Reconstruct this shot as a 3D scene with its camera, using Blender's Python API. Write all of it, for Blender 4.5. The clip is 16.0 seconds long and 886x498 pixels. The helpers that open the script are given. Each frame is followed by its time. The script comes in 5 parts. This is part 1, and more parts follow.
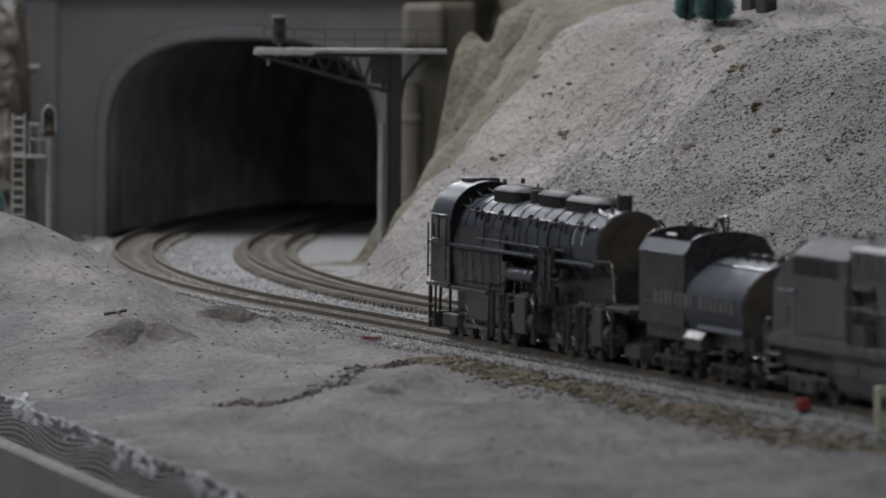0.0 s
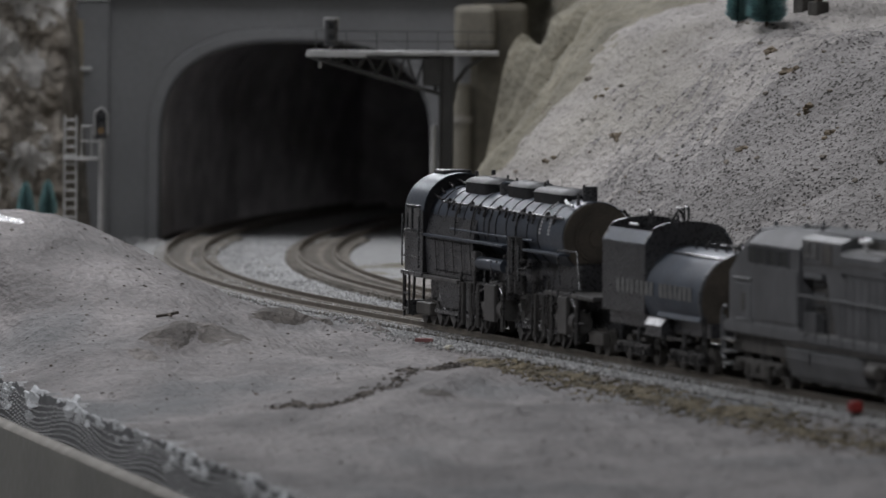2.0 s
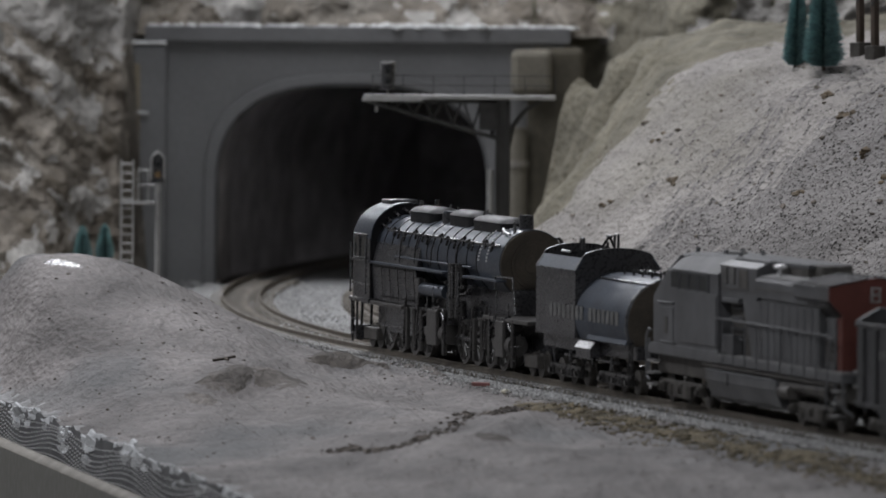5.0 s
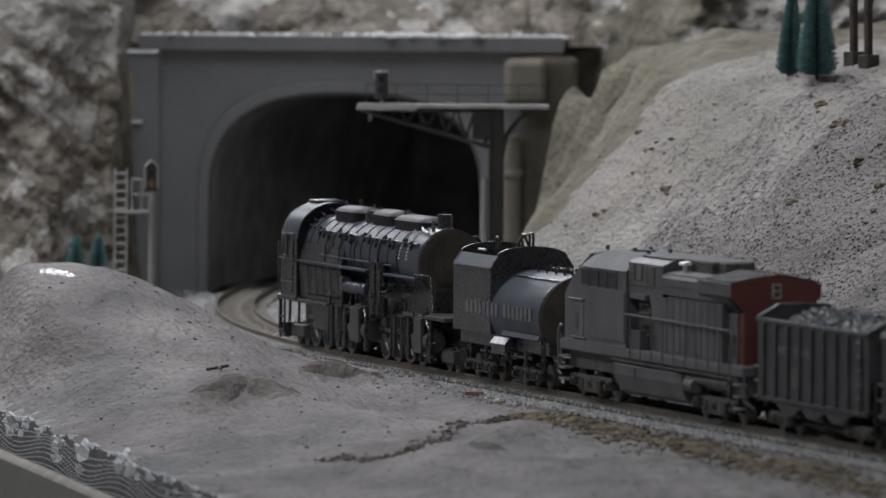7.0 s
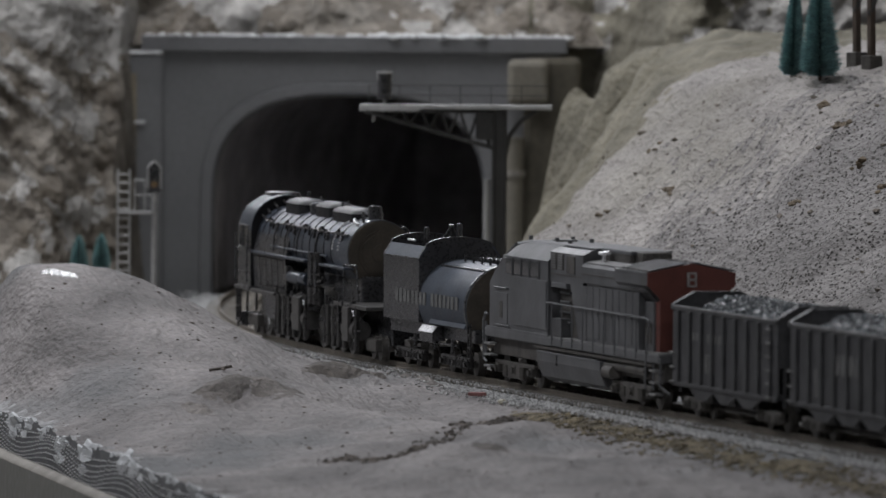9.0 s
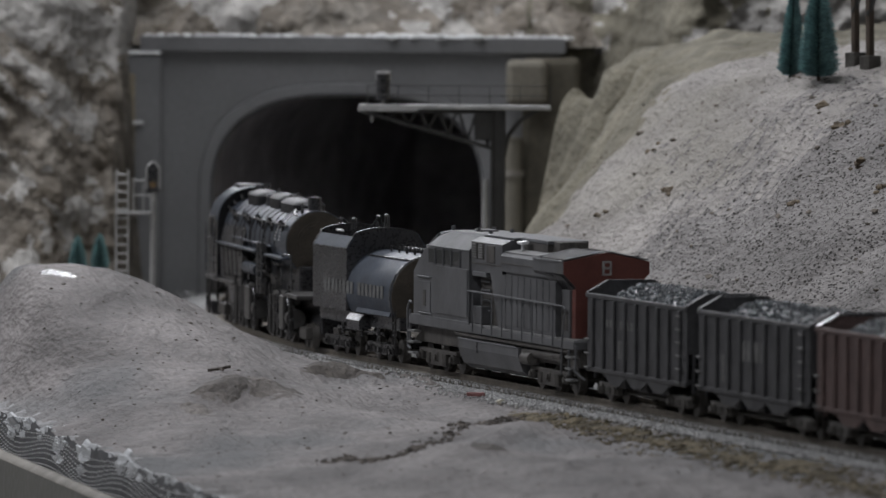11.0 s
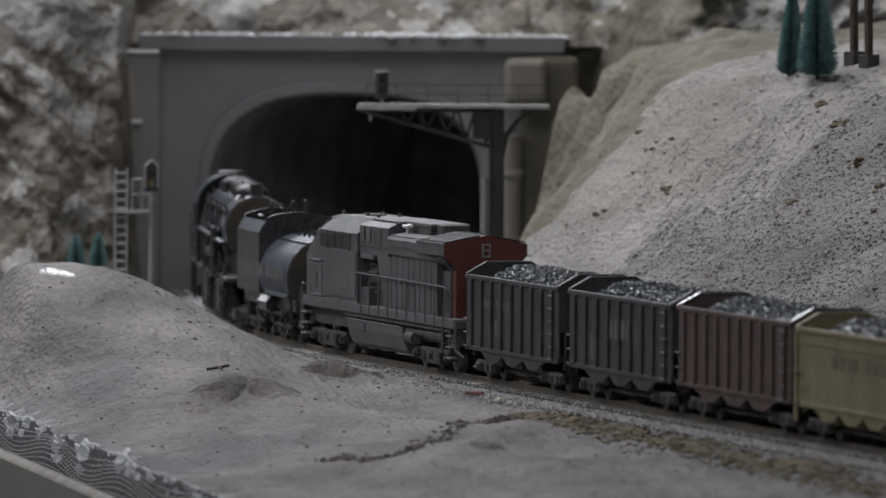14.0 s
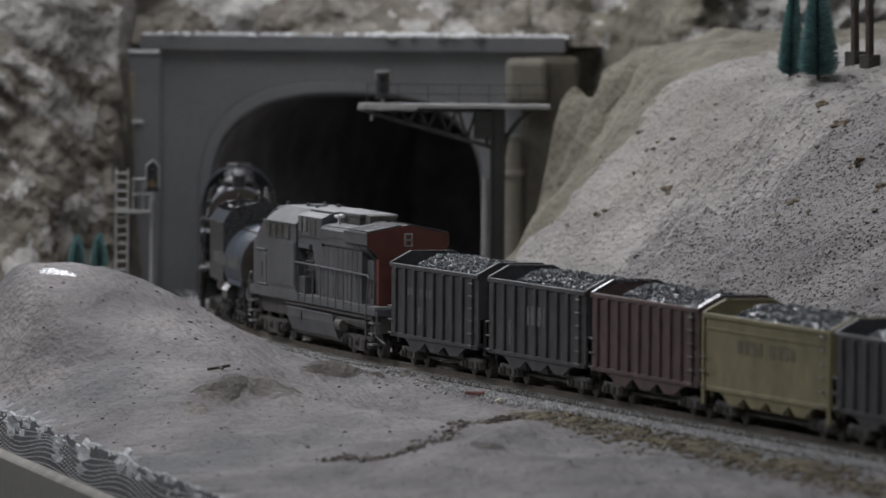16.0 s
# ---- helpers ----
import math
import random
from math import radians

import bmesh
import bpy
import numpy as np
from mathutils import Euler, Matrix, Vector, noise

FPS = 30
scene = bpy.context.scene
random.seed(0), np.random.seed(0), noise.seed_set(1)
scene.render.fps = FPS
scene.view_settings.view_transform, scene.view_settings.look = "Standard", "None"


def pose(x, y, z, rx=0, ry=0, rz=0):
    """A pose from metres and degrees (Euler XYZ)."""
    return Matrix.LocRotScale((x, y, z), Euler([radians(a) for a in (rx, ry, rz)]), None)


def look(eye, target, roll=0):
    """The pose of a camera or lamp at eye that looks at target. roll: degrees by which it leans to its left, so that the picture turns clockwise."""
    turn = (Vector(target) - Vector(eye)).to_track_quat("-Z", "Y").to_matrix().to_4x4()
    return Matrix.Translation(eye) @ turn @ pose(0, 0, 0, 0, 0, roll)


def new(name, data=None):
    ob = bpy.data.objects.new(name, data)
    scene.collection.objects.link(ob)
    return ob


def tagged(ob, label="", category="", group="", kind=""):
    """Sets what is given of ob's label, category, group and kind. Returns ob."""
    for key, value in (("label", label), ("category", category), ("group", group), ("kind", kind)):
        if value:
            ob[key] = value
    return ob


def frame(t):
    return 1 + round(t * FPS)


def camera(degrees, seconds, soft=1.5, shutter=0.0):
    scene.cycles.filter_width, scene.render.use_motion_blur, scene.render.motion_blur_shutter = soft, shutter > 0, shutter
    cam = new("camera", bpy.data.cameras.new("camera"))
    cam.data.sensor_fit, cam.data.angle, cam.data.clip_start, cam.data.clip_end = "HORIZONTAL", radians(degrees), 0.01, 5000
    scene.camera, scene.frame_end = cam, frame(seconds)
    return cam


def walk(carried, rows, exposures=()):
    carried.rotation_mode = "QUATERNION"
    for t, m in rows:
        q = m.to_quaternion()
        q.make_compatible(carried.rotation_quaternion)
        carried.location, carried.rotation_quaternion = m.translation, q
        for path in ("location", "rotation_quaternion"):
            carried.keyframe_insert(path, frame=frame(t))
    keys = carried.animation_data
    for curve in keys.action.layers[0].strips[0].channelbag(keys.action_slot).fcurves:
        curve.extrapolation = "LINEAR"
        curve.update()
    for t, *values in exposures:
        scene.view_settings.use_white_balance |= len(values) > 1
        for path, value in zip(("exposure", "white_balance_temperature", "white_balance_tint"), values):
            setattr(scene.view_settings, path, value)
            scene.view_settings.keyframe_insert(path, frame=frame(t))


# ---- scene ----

# A model railway in HO scale (1:87), in true model size: x runs along the straight track (the train
# heads towards -x), y away from the viewer's side, z = 0 is the top of the rails.
MM = 0.001

# ---------------------------------------------------------------- camera
cam = camera(4.957, 16.0, soft=1.5, shutter=0.5)
cam.data.dof.use_dof = True
cam.data.dof.focus_distance = 4.18
cam.data.dof.aperture_fstop = 31.0
EYE = Vector((3.5075, -1.1852, 0.2130))


def aim(pan, tilt):
    """The tripod head: pan to the left and tilt up, in thousandths of a degree from rest."""
    yaw, pit = radians(163.697 + pan / 1000), radians(-2.239 + tilt / 1000)
    way = Vector((math.cos(pit) * math.cos(yaw), math.cos(pit) * math.sin(yaw), math.sin(pit)))
    return look(EYE, EYE + way * 4, 0.407)


PATH = [
    (0.0, -581, -305), (0.5, -513, -305), (1.0, -421, -310), (1.5, -349, -296), (2.0, -290, -295), (2.5, -218, -291),
    (3.0, -121, -281), (3.5, -53, -276), (4.0, -34, -276), (4.5, -15, -257), (4.6, 0, -250), (4.7, 10, -205), (4.8, 20, -155),
    (4.9, 26, -98), (5.0, 29, -50), (5.1, 27, -34), (5.2, 25, -20), (5.6, 12, -8), (7.3, -8, 2), (7.5, -5, 5), (8.0, 0, 9), (8.5, 10, 9), (9.0, 10, 5),
    (9.2, 8, 5), (11.5, 0, 5), (12.0, -5, 0), (12.5, 14, -9), (13.0, 0, -5), (13.5, 9, -5), (14.0, -5, 0), (14.5, 0, 0),
    (15.0, 0, 0), (15.5, 0, 5), (16.0, 0, 0)]
walk(cam, [(t, aim(a, b)) for t, a, b in PATH])

# ---------------------------------------------------------------- light
world = bpy.data.worlds.new("world")
scene.world = world
world.use_nodes = True
world.node_tree.nodes["Background"].inputs[0].default_value = (0.8, 0.9, 1.0, 1)
world.node_tree.nodes["Background"].inputs[1].default_value = 0.02


def unseen_lamp(x, y, power, sx=1.2, sy=0.5):
    data = bpy.data.lights.new("unseen_lamp", "AREA")
    data.shape, data.size, data.size_y, data.energy, data.color = "RECTANGLE", sx, sy, power * 1.02, (0.932, 0.943, 1.0)
    ob = new("unseen_lamp", data)
    ob.matrix_basis = pose(x, y, 1.30)
    return ob


unseen_lamp(-1.15, -0.10, 13)
unseen_lamp(-1.5, -1.5, 28)
# two fill lamps added on the viewer's side for train, portal and tunnel
unseen_lamp(2.5, -1.1, 16)
unseen_lamp(4.5, -1.0, 24)
# unseen row far behind, placed to lay highlights on the boiler
for lamp_x, lamp_y in ((-5.3, -0.2), (-5.3, 1.0), (-3.6, 0.4)):
    unseen_lamp(lamp_x, lamp_y, 24, 1.2, 0.6)
scene.view_settings.exposure = 0.0


# ---------------------------------------------------------------- materials
def material(name, base, rough=0.7, metal=0.0, var=0.25, scale=60.0, fine=900.0, tint=None, spec=0.4, bump=0.3, relief=0.0006,
             specks=None, patch=None, island=0.0, piece=0.0, lump=0.0, open_gate=0.46, stretch=1.0):
    """A surface with variation at two scales, fine relief and, where given, dark specks (scale, size, colour) and
    patches of another colour (scale, share, colour). island, piece: how far single grains and pieces differ."""
    m = bpy.data.materials.new(name)
    m.use_nodes = True
    nt = m.node_tree
    lk = nt.links.new
    b = nt.nodes["Principled BSDF"]
    b.inputs["Roughness"].default_value, b.inputs["Metallic"].default_value = rough, metal
    b.inputs["Specular IOR Level"].default_value = spec
    co = nt.nodes.new("ShaderNodeTexCoord")
    along = nt.nodes.new("ShaderNodeMapping")
    along.inputs["Scale"].default_value = (1 / stretch, 1, 1)
    lk(co.outputs["Object"], along.inputs["Vector"])

    def noisy(s, d=4.0):
        n = nt.nodes.new("ShaderNodeTexNoise")
        n.inputs["Scale"].default_value, n.inputs["Detail"].default_value = s, d
        lk(along.outputs["Vector"], n.inputs["Vector"])
        return n.outputs["Fac"]

    def remap(v, a, c, lo, hi):
        r = nt.nodes.new("ShaderNodeMapRange")
        for k, x in (("From Min", a), ("From Max", c), ("To Min", lo), ("To Max", hi)):
            r.inputs[k].default_value = x
        lk(v, r.inputs["Value"])
        return r.outputs["Result"]

    def mixed(kind, fac, a, c):
        n = nt.nodes.new("ShaderNodeMix")
        n.data_type, n.blend_type = "RGBA", kind
        for sock, v in (("Factor", fac), ("A", a), ("B", c)):
            if isinstance(v, tuple):
                n.inputs[sock].default_value = (*v, 1)
            elif isinstance(v, (int, float)):
                n.inputs[sock].default_value = v
            else:
                lk(v, n.inputs[sock])
        return n.outputs["Result"]

    grain = noisy(fine, 3.0)
    dark = tint or tuple(c * (1 - var) for c in base)
    col = mixed("MIX", remap(noisy(scale, 5.0), 0.32, 0.68, 0, 1), dark, tuple(min(1, c * (1 + var)) for c in base))
    if patch:
        ps, share, pc = patch
        col = mixed("MIX", remap(noisy(ps, 3.0), 1 - share - 0.07, 1 - share + 0.07, 0, 0.85), col, pc)
    col = mixed("MULTIPLY", 1.0, col, remap(grain, 0.3, 0.7, 1 - var * 0.9, 1 + var * 0.35))
    rough_height = grain

    def summed(a, k, c):
        n = nt.nodes.new("ShaderNodeMath")
        n.operation = "MULTIPLY_ADD"
        lk(a, n.inputs[0]), lk(c, n.inputs[2])
        n.inputs[1].default_value = k
        return n.outputs[0]

    if lump:
        rough_height = summed(noisy(lump, 6.0), 2.2, grain)
    if specks:
        for ss, size, sc in specks:
            vo = nt.nodes.new("ShaderNodeTexVoronoi")
            vo.inputs["Scale"].default_value = ss
            lk(along.outputs["Vector"], vo.inputs["Vector"])
            spot = remap(vo.outputs["Distance"], size * 0.75, size, 1, 0)
            gate = remap(noisy(ss * 0.16, 3.0), open_gate, open_gate + 0.08, 0, 1)
            mul = nt.nodes.new("ShaderNodeMath")
            mul.operation = "MULTIPLY"
            lk(spot, mul.inputs[0]), lk(gate, mul.inputs[1])
            col = mixed("MIX", mul.outputs[0], col, sc)
            rough_height = summed(mul.outputs[0], -0.8, rough_height)
    if island or piece:
        src = nt.nodes.new("ShaderNodeNewGeometry").outputs["Random Per Island"] if island else nt.nodes.new("ShaderNodeObjectInfo").outputs["Random"]
        k = island or piece
        col = mixed("MULTIPLY", 1.0, col, remap(src, 0, 1, 1 - k, 1 + k))
    lk(col, b.inputs["Base Color"])
    lk(remap(grain, 0.3, 0.7, max(0.02, rough - 0.08), min(1, rough + 0.08)), b.inputs["Roughness"])
    if bump:
        bp = nt.nodes.new("ShaderNodeBump")
        bp.inputs["Strength"].default_value, bp.inputs["Distance"].default_value = bump, relief
        lk(rough_height, bp.inputs["Height"])
        lk(bp.outputs["Normal"], b.inputs["Normal"])
    return m


SPOT = (0.035, 0.032, 0.03)
M_GROUND = material("plaster_ground", (0.208, 0.193, 0.187), 0.8, var=0.38, scale=26, fine=420, bump=0.9, relief=0.0018, lump=110, stretch=2.5,
                    specks=((150, 0.095, SPOT), (430, 0.12, (0.08, 0.075, 0.07))), patch=(12, 0.42, (0.118, 0.124, 0.127)))
M_HILL = material("sandy_plaster", (0.335, 0.315, 0.295), 0.9, var=0.22, scale=24, fine=420, bump=1.0, relief=0.0026, lump=90, open_gate=0.44, stretch=2.0,
                  specks=((430, 0.21, (0.10, 0.09, 0.082)), (760, 0.24, (0.13, 0.115, 0.10)), (120, 0.11, (0.12, 0.10, 0.085))), patch=(8, 0.34, (0.31, 0.292, 0.245)))
M_PITTED = material("pitted_plaster", (0.252, 0.239, 0.23), 0.9, var=0.22, scale=24, fine=420, bump=1.0, relief=0.0028, lump=95, open_gate=0.36, stretch=2.0,
                    specks=((420, 0.29, (0.055, 0.05, 0.047)), (700, 0.31, (0.07, 0.062, 0.057)), (150, 0.13, (0.09, 0.078, 0.068))), patch=(8, 0.30, (0.225, 0.21, 0.19)))
# olive paint, darkened to carry the shade of slopes turned from the light
M_OLIVE = material("olive_shade_plaster", (0.195, 0.18, 0.138), 0.9, var=0.28, scale=34, fine=300, bump=0.9, relief=0.002, lump=90)
M_ROCK = material("rock_plaster", (0.25, 0.226, 0.195), 0.9, var=0.38, scale=55, fine=210, bump=1.0, relief=0.004, lump=70, patch=(40, 0.40, (0.26, 0.24, 0.21)), tint=(0.125, 0.105, 0.08))
M_FROST = material("white_highlight_rock", (0.42, 0.405, 0.38), 0.85, var=0.25, scale=60, fine=260, bump=1.0, relief=0.003, lump=90, patch=(45, 0.35, (0.30, 0.275, 0.24)))
M_SNOW = material("white_plaster", (0.72, 0.73, 0.73), 0.8, var=0.2, scale=60, fine=400, bump=0.6)
M_BARE = material("bare_chipped_plaster", (0.31, 0.31, 0.31), 0.8, var=0.3, scale=60, fine=420, bump=0.8, relief=0.0016, lump=120)
M_SHARD = material("chipped_white_plaster", (0.52, 0.53, 0.54), 0.8, var=0.25, scale=80, fine=400, bump=0.7)
M_STONE = material("ballast_stone", (0.43, 0.43, 0.425), 0.85, var=0.15, scale=300, fine=1500, bump=0.2, island=0.45)
M_BED = material("ballast_bed", (0.36, 0.362, 0.36), 0.9, var=0.35, scale=420, fine=1100, bump=0.9, relief=0.001)
M_CLUMP = material("dark_earth_clump", (0.135, 0.117, 0.102), 0.95, var=0.4, scale=90, fine=600, bump=1.0, relief=0.0015, lump=160, island=0.4)
# ground darkened to brown for the shade on the bumps
M_MOUND = material("shaded_plaster_bump", (0.158, 0.144, 0.133), 0.9, var=0.4, scale=60, fine=420, bump=1.0, relief=0.0018, lump=130, stretch=2.0, patch=(40, 0.4, (0.105, 0.092, 0.08)))
M_TUFT = material("dry_olive_turf", (0.152, 0.126, 0.080), 0.95, var=0.45, scale=120, fine=700, bump=1.0, relief=0.0015, lump=200, island=0.4)
M_PORTAL = material("grey_concrete", (0.20, 0.202, 0.206), 0.6, var=0.1, scale=20, fine=400, bump=0.15, patch=(12, 0.35, (0.18, 0.182, 0.186)))
# dark brown that holds the shadow between column and hill
M_SHADE = material("brown_shade_concrete", (0.10, 0.09, 0.068), 0.8, var=0.25, scale=40, fine=300, bump=0.4)
M_COLUMN = material("weathered_column", (0.20, 0.185, 0.15), 0.65, var=0.2, scale=40, fine=400, bump=0.2)
M_CHEEK = material("weathered_brown_concrete", (0.31, 0.268, 0.195), 0.7, var=0.22, scale=40, fine=300, bump=0.3)
# pale lining colour stands in for the haze that lifts the tunnel's dark
M_INSIDE = material("tunnel_haze_pale", (0.78, 0.75, 0.76), 0.95, bump=0, spec=0.05)
M_TIE = material("dusty_tie_brown", (0.195, 0.178, 0.153), 0.85, var=0.3, scale=250, piece=0.3)
M_RAIL = material("weathered_rail", (0.14, 0.122, 0.10), 0.55, metal=0.3, var=0.2, scale=200)
M_BLACK = material("engine_black", (0.038, 0.038, 0.041), 0.30, var=0.3, scale=90, bump=0.15, spec=0.6)
M_LID = material("dull_casing_black", (0.016, 0.016, 0.018), 0.48, var=0.3, scale=90, bump=0.2, spec=0.22)
M_GEAR = material("oily_running_gear", (0.052, 0.05, 0.05), 0.30, metal=0.35, var=0.35, scale=160, bump=0.2, spec=0.6)
M_BLUE = material("boiler_jacket_blue_black", (0.06, 0.072, 0.093), 0.38, metal=0.4, var=0.2, scale=70, bump=0.03, spec=0.6)
M_TANK = material("tank_blue_black", (0.052, 0.064, 0.084), 0.5, metal=0.2, var=0.22, scale=70, bump=0.05, spec=0.45)
M_SOOT = material("smokebox_brown", (0.085, 0.072, 0.056), 0.6, var=0.25, scale=100, bump=0.2)
M_WHEEL = material("dark_driver_wheel", (0.07, 0.067, 0.064), 0.42, var=0.3, scale=150, bump=0.2)
M_BAND = material("jacket_band", (0.012, 0.012, 0.014), 0.4, scale=100)
M_PIPE = material("polished_pipe", (0.16, 0.16, 0.165), 0.25, metal=0.8, var=0.2, scale=200)
# non-metallic white that paints the reflection on bright metal
M_TOOL = material("white_metal_glint", (0.78, 0.78, 0.79), 0.3, metal=0.0, var=0.15, scale=200)
M_LETTER = material("faded_lettering", (0.145, 0.145, 0.142), 0.6, var=0.3, scale=300)
M_YMARK = material("worn_olive_lettering", (0.15, 0.135, 0.09), 0.6, var=0.3, scale=300)
M_BOARD = material("faded_number_board", (0.36, 0.36, 0.35), 0.6, scale=300)
M_GREY = material("diesel_grey", (0.119, 0.121, 0.126), 0.5, var=0.24, scale=55, fine=420, bump=0.15, patch=(38, 0.34, (0.098, 0.097, 0.096)))
M_DUST = material("dusty_walkway_grey", (0.21, 0.21, 0.208), 0.7, var=0.3, scale=110, bump=0.2)
# lighter diesel grey; on the cab roof and visor it paints the lit top
M_LITE = material("diesel_roof_grey", (0.135, 0.139, 0.145), 0.5, var=0.12, scale=70, bump=0.12)
M_GLASS = material("cab_glass", (0.012, 0.013, 0.014), 0.08, var=0.2, scale=50, bump=0, spec=0.8)
M_RED = material("scarlet_paint", (0.145, 0.046, 0.036), 0.5, var=0.15, scale=80, bump=0.1)
M_TRUCK = material("truck_dusty_black", (0.088, 0.082, 0.075), 0.55, var=0.35, scale=140, bump=0.3)
M_HBLACK = material("hopper_black", (0.062, 0.062, 0.065), 0.55, var=0.3, scale=110, bump=0.15)
M_HRED = material("hopper_oxide_red", (0.108, 0.071, 0.065), 0.6, var=0.25, scale=110, bump=0.15)
M_HYEL = material("hopper_dull_yellow", (0.235, 0.205, 0.115), 0.6, var=0.2, scale=90, bump=0.15)
M_COAL = material("coal", (0.085, 0.097, 0.108), 0.28, var=0.25, scale=500, fine=2200, spec=0.6, bump=0.4, island=0.35)
M_FASCIA = material("fascia_board", (0.132, 0.128, 0.114), 0.55, var=0.12, scale=12, fine=200, bump=0.15)
M_LIP = material("fascia_raw_edge", (0.24, 0.225, 0.20), 0.8, var=0.2, scale=60)
M_WIRE = material("screen_wire", (0.85, 0.86, 0.87), 0.35, metal=0.2, var=0.2, scale=400)
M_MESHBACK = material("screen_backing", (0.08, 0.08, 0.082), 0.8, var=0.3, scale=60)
M_PINE = material("teal_bristle", (0.20, 0.345, 0.345), 0.7, var=0.3, scale=200, bump=0, island=0.35)
M_WOOD = material("brown_post", (0.075, 0.056, 0.042), 0.7, var=0.25, scale=200)
M_SIGNAL = material("signal_metal", (0.04, 0.039, 0.037), 0.5, var=0.2, scale=120)
M_ALU = material("signal_aluminium", (0.42, 0.42, 0.41), 0.45, metal=0.4, var=0.15, scale=150)
M_ROOM = material("room_paint", (0.42, 0.42, 0.41), 0.9, bump=0, scale=2, fine=40)
M_CHIP = material("faded_red_plastic", (0.33, 0.15, 0.14), 0.5, scale=200)
M_CLIP = material("red_plastic", (0.28, 0.035, 0.03), 0.4, scale=200)
M_PALE = material("pale_plastic", (0.55, 0.52, 0.42), 0.5, scale=200)
M_GLUE = material("dried_glue", (0.30, 0.30, 0.30), 0.24, var=0.2, scale=90, fine=260, bump=0.9, relief=0.0025, spec=0.9)
M_LENS = material("amber_lens", (0.22, 0.15, 0.08), 0.2, scale=200, bump=0)


# ---------------------------------------------------------------- mesh helpers
def obj(name, bm, mat, parent=None, label=""):
    me = bpy.data.meshes.new(name)
    bm.to_mesh(me)
    bm.free()
    me.materials.append(mat)
    ob = new(name, me)
    if parent:
        ob.parent = parent
    if label:
        tagged(ob, label)
    return ob


def part(name, bm, mat, parent, label=""):
    return obj(name, bm, mat, parent, label)


def box(bm, x0, x1, y0, y1, z0, z1, bev=0.0):
    r = bmesh.ops.create_cube(bm, size=1)
    vs = r["verts"]
    for v in vs:
        v.co = ((x0 + x1) / 2 + v.co.x * (x1 - x0), (y0 + y1) / 2 + v.co.y * (y1 - y0), (z0 + z1) / 2 + v.co.z * (z1 - z0))
    if bev:
        es = list({e for v in vs for e in v.link_edges})
        bmesh.ops.bevel(bm, geom=es, offset=bev, segments=2, affect="EDGES", profile=0.5)
    return bm


def boxed(*a, bev=0.0):
    return box(bmesh.new(), *[v * MM for v in a], bev=bev * MM)


def rod(bm, a, b, r, n=8):
    a, b = Vector(a), Vector(b)
    m = Matrix.Translation((a + b) / 2) @ (b - a).to_track_quat("Z", "Y").to_matrix().to_4x4()
    bmesh.ops.create_cone(bm, cap_ends=True, segments=n, radius1=r, radius2=r, depth=(b - a).length, matrix=m)
    return bm


def rods(pairs, r, n=6):
    bm = bmesh.new()
    for a, b in pairs:
        rod(bm, [v * MM for v in a], [v * MM for v in b], r * MM, n)
    return bm


def prism(profile, x0, x1):
    """A profile of (y, z) in millimetres drawn out along x."""
    bm = bmesh.new()
    rings = [[bm.verts.new((x * MM, y * MM, z * MM)) for y, z in profile] for x in (x0, x1)]
    n = len(profile)
    bm.faces.new(rings[0][::-1])
    bm.faces.new(rings[1])
    for i in range(n):
        bm.faces.new((rings[0][i], rings[0][(i + 1) % n], rings[1][(i + 1) % n], rings[1][i]))
    bmesh.ops.recalc_face_normals(bm, faces=bm.faces[:])
    return bm


# ---------------------------------------------------------------- the line of the track
X_CURVE, R_CURVE = -632.0, 1800.0


def track_at(a, side=0.0):
    """Millimetres along the track (as x on the straight) and across it: x, y and the heading's turn."""
    th = max(0.0, X_CURVE - a) / R_CURVE
    if th == 0:
        return a, side, 0.0
    return X_CURVE - (R_CURVE - side) * math.sin(th), R_CURVE - (R_CURVE - side) * math.cos(th), th


# ---------------------------------------------------------------- terrain
def smooth(a, b, v):
    v = min(1, max(0, (v - a) / (b - a)))
    return v * v * (3 - 2 * v)


def track_y(x):
    d = X_CURVE - x
    return 0 if d <= 0 else R_CURVE - math.sqrt(max(1, R_CURVE ** 2 - d * d))


def bell(x, y, cx, cy, rx, ry, turn=0.0):
    c, s = math.cos(turn), math.sin(turn)
    u, v = (x - cx) * c + (y - cy) * s, -(x - cx) * s + (y - cy) * c
    return math.exp(-(u / rx) ** 2 - (v / ry) ** 2)


def fbm(x, y, z, size, octaves=4):
    return noise.fractal((x / size, y / size, z / size), 1.0, 2.0, octaves)


def edge_y(x):
    """The front edge of the scenery."""
    return -189 - 0.104 * (x + 450)


LUMPS = ((-424, -127, 15, 14, 6.0), (-430, -100, 20, 16, 3.0), (-496, -62, 16, 18, 4.4), (-480, -50, 12, 9, 2.0), (-515, -31, 9, 4, 3.0), (-468, -34, 16, 4, 2.6),
         (-400, -150, 40, 14, 2.5), (-300, -95, 60, 16, 3.0), (-120, -120, 90, 18, 3.0), (-40, -150, 60, 16, 2.5), (60, -110, 70, 20, 2.5))


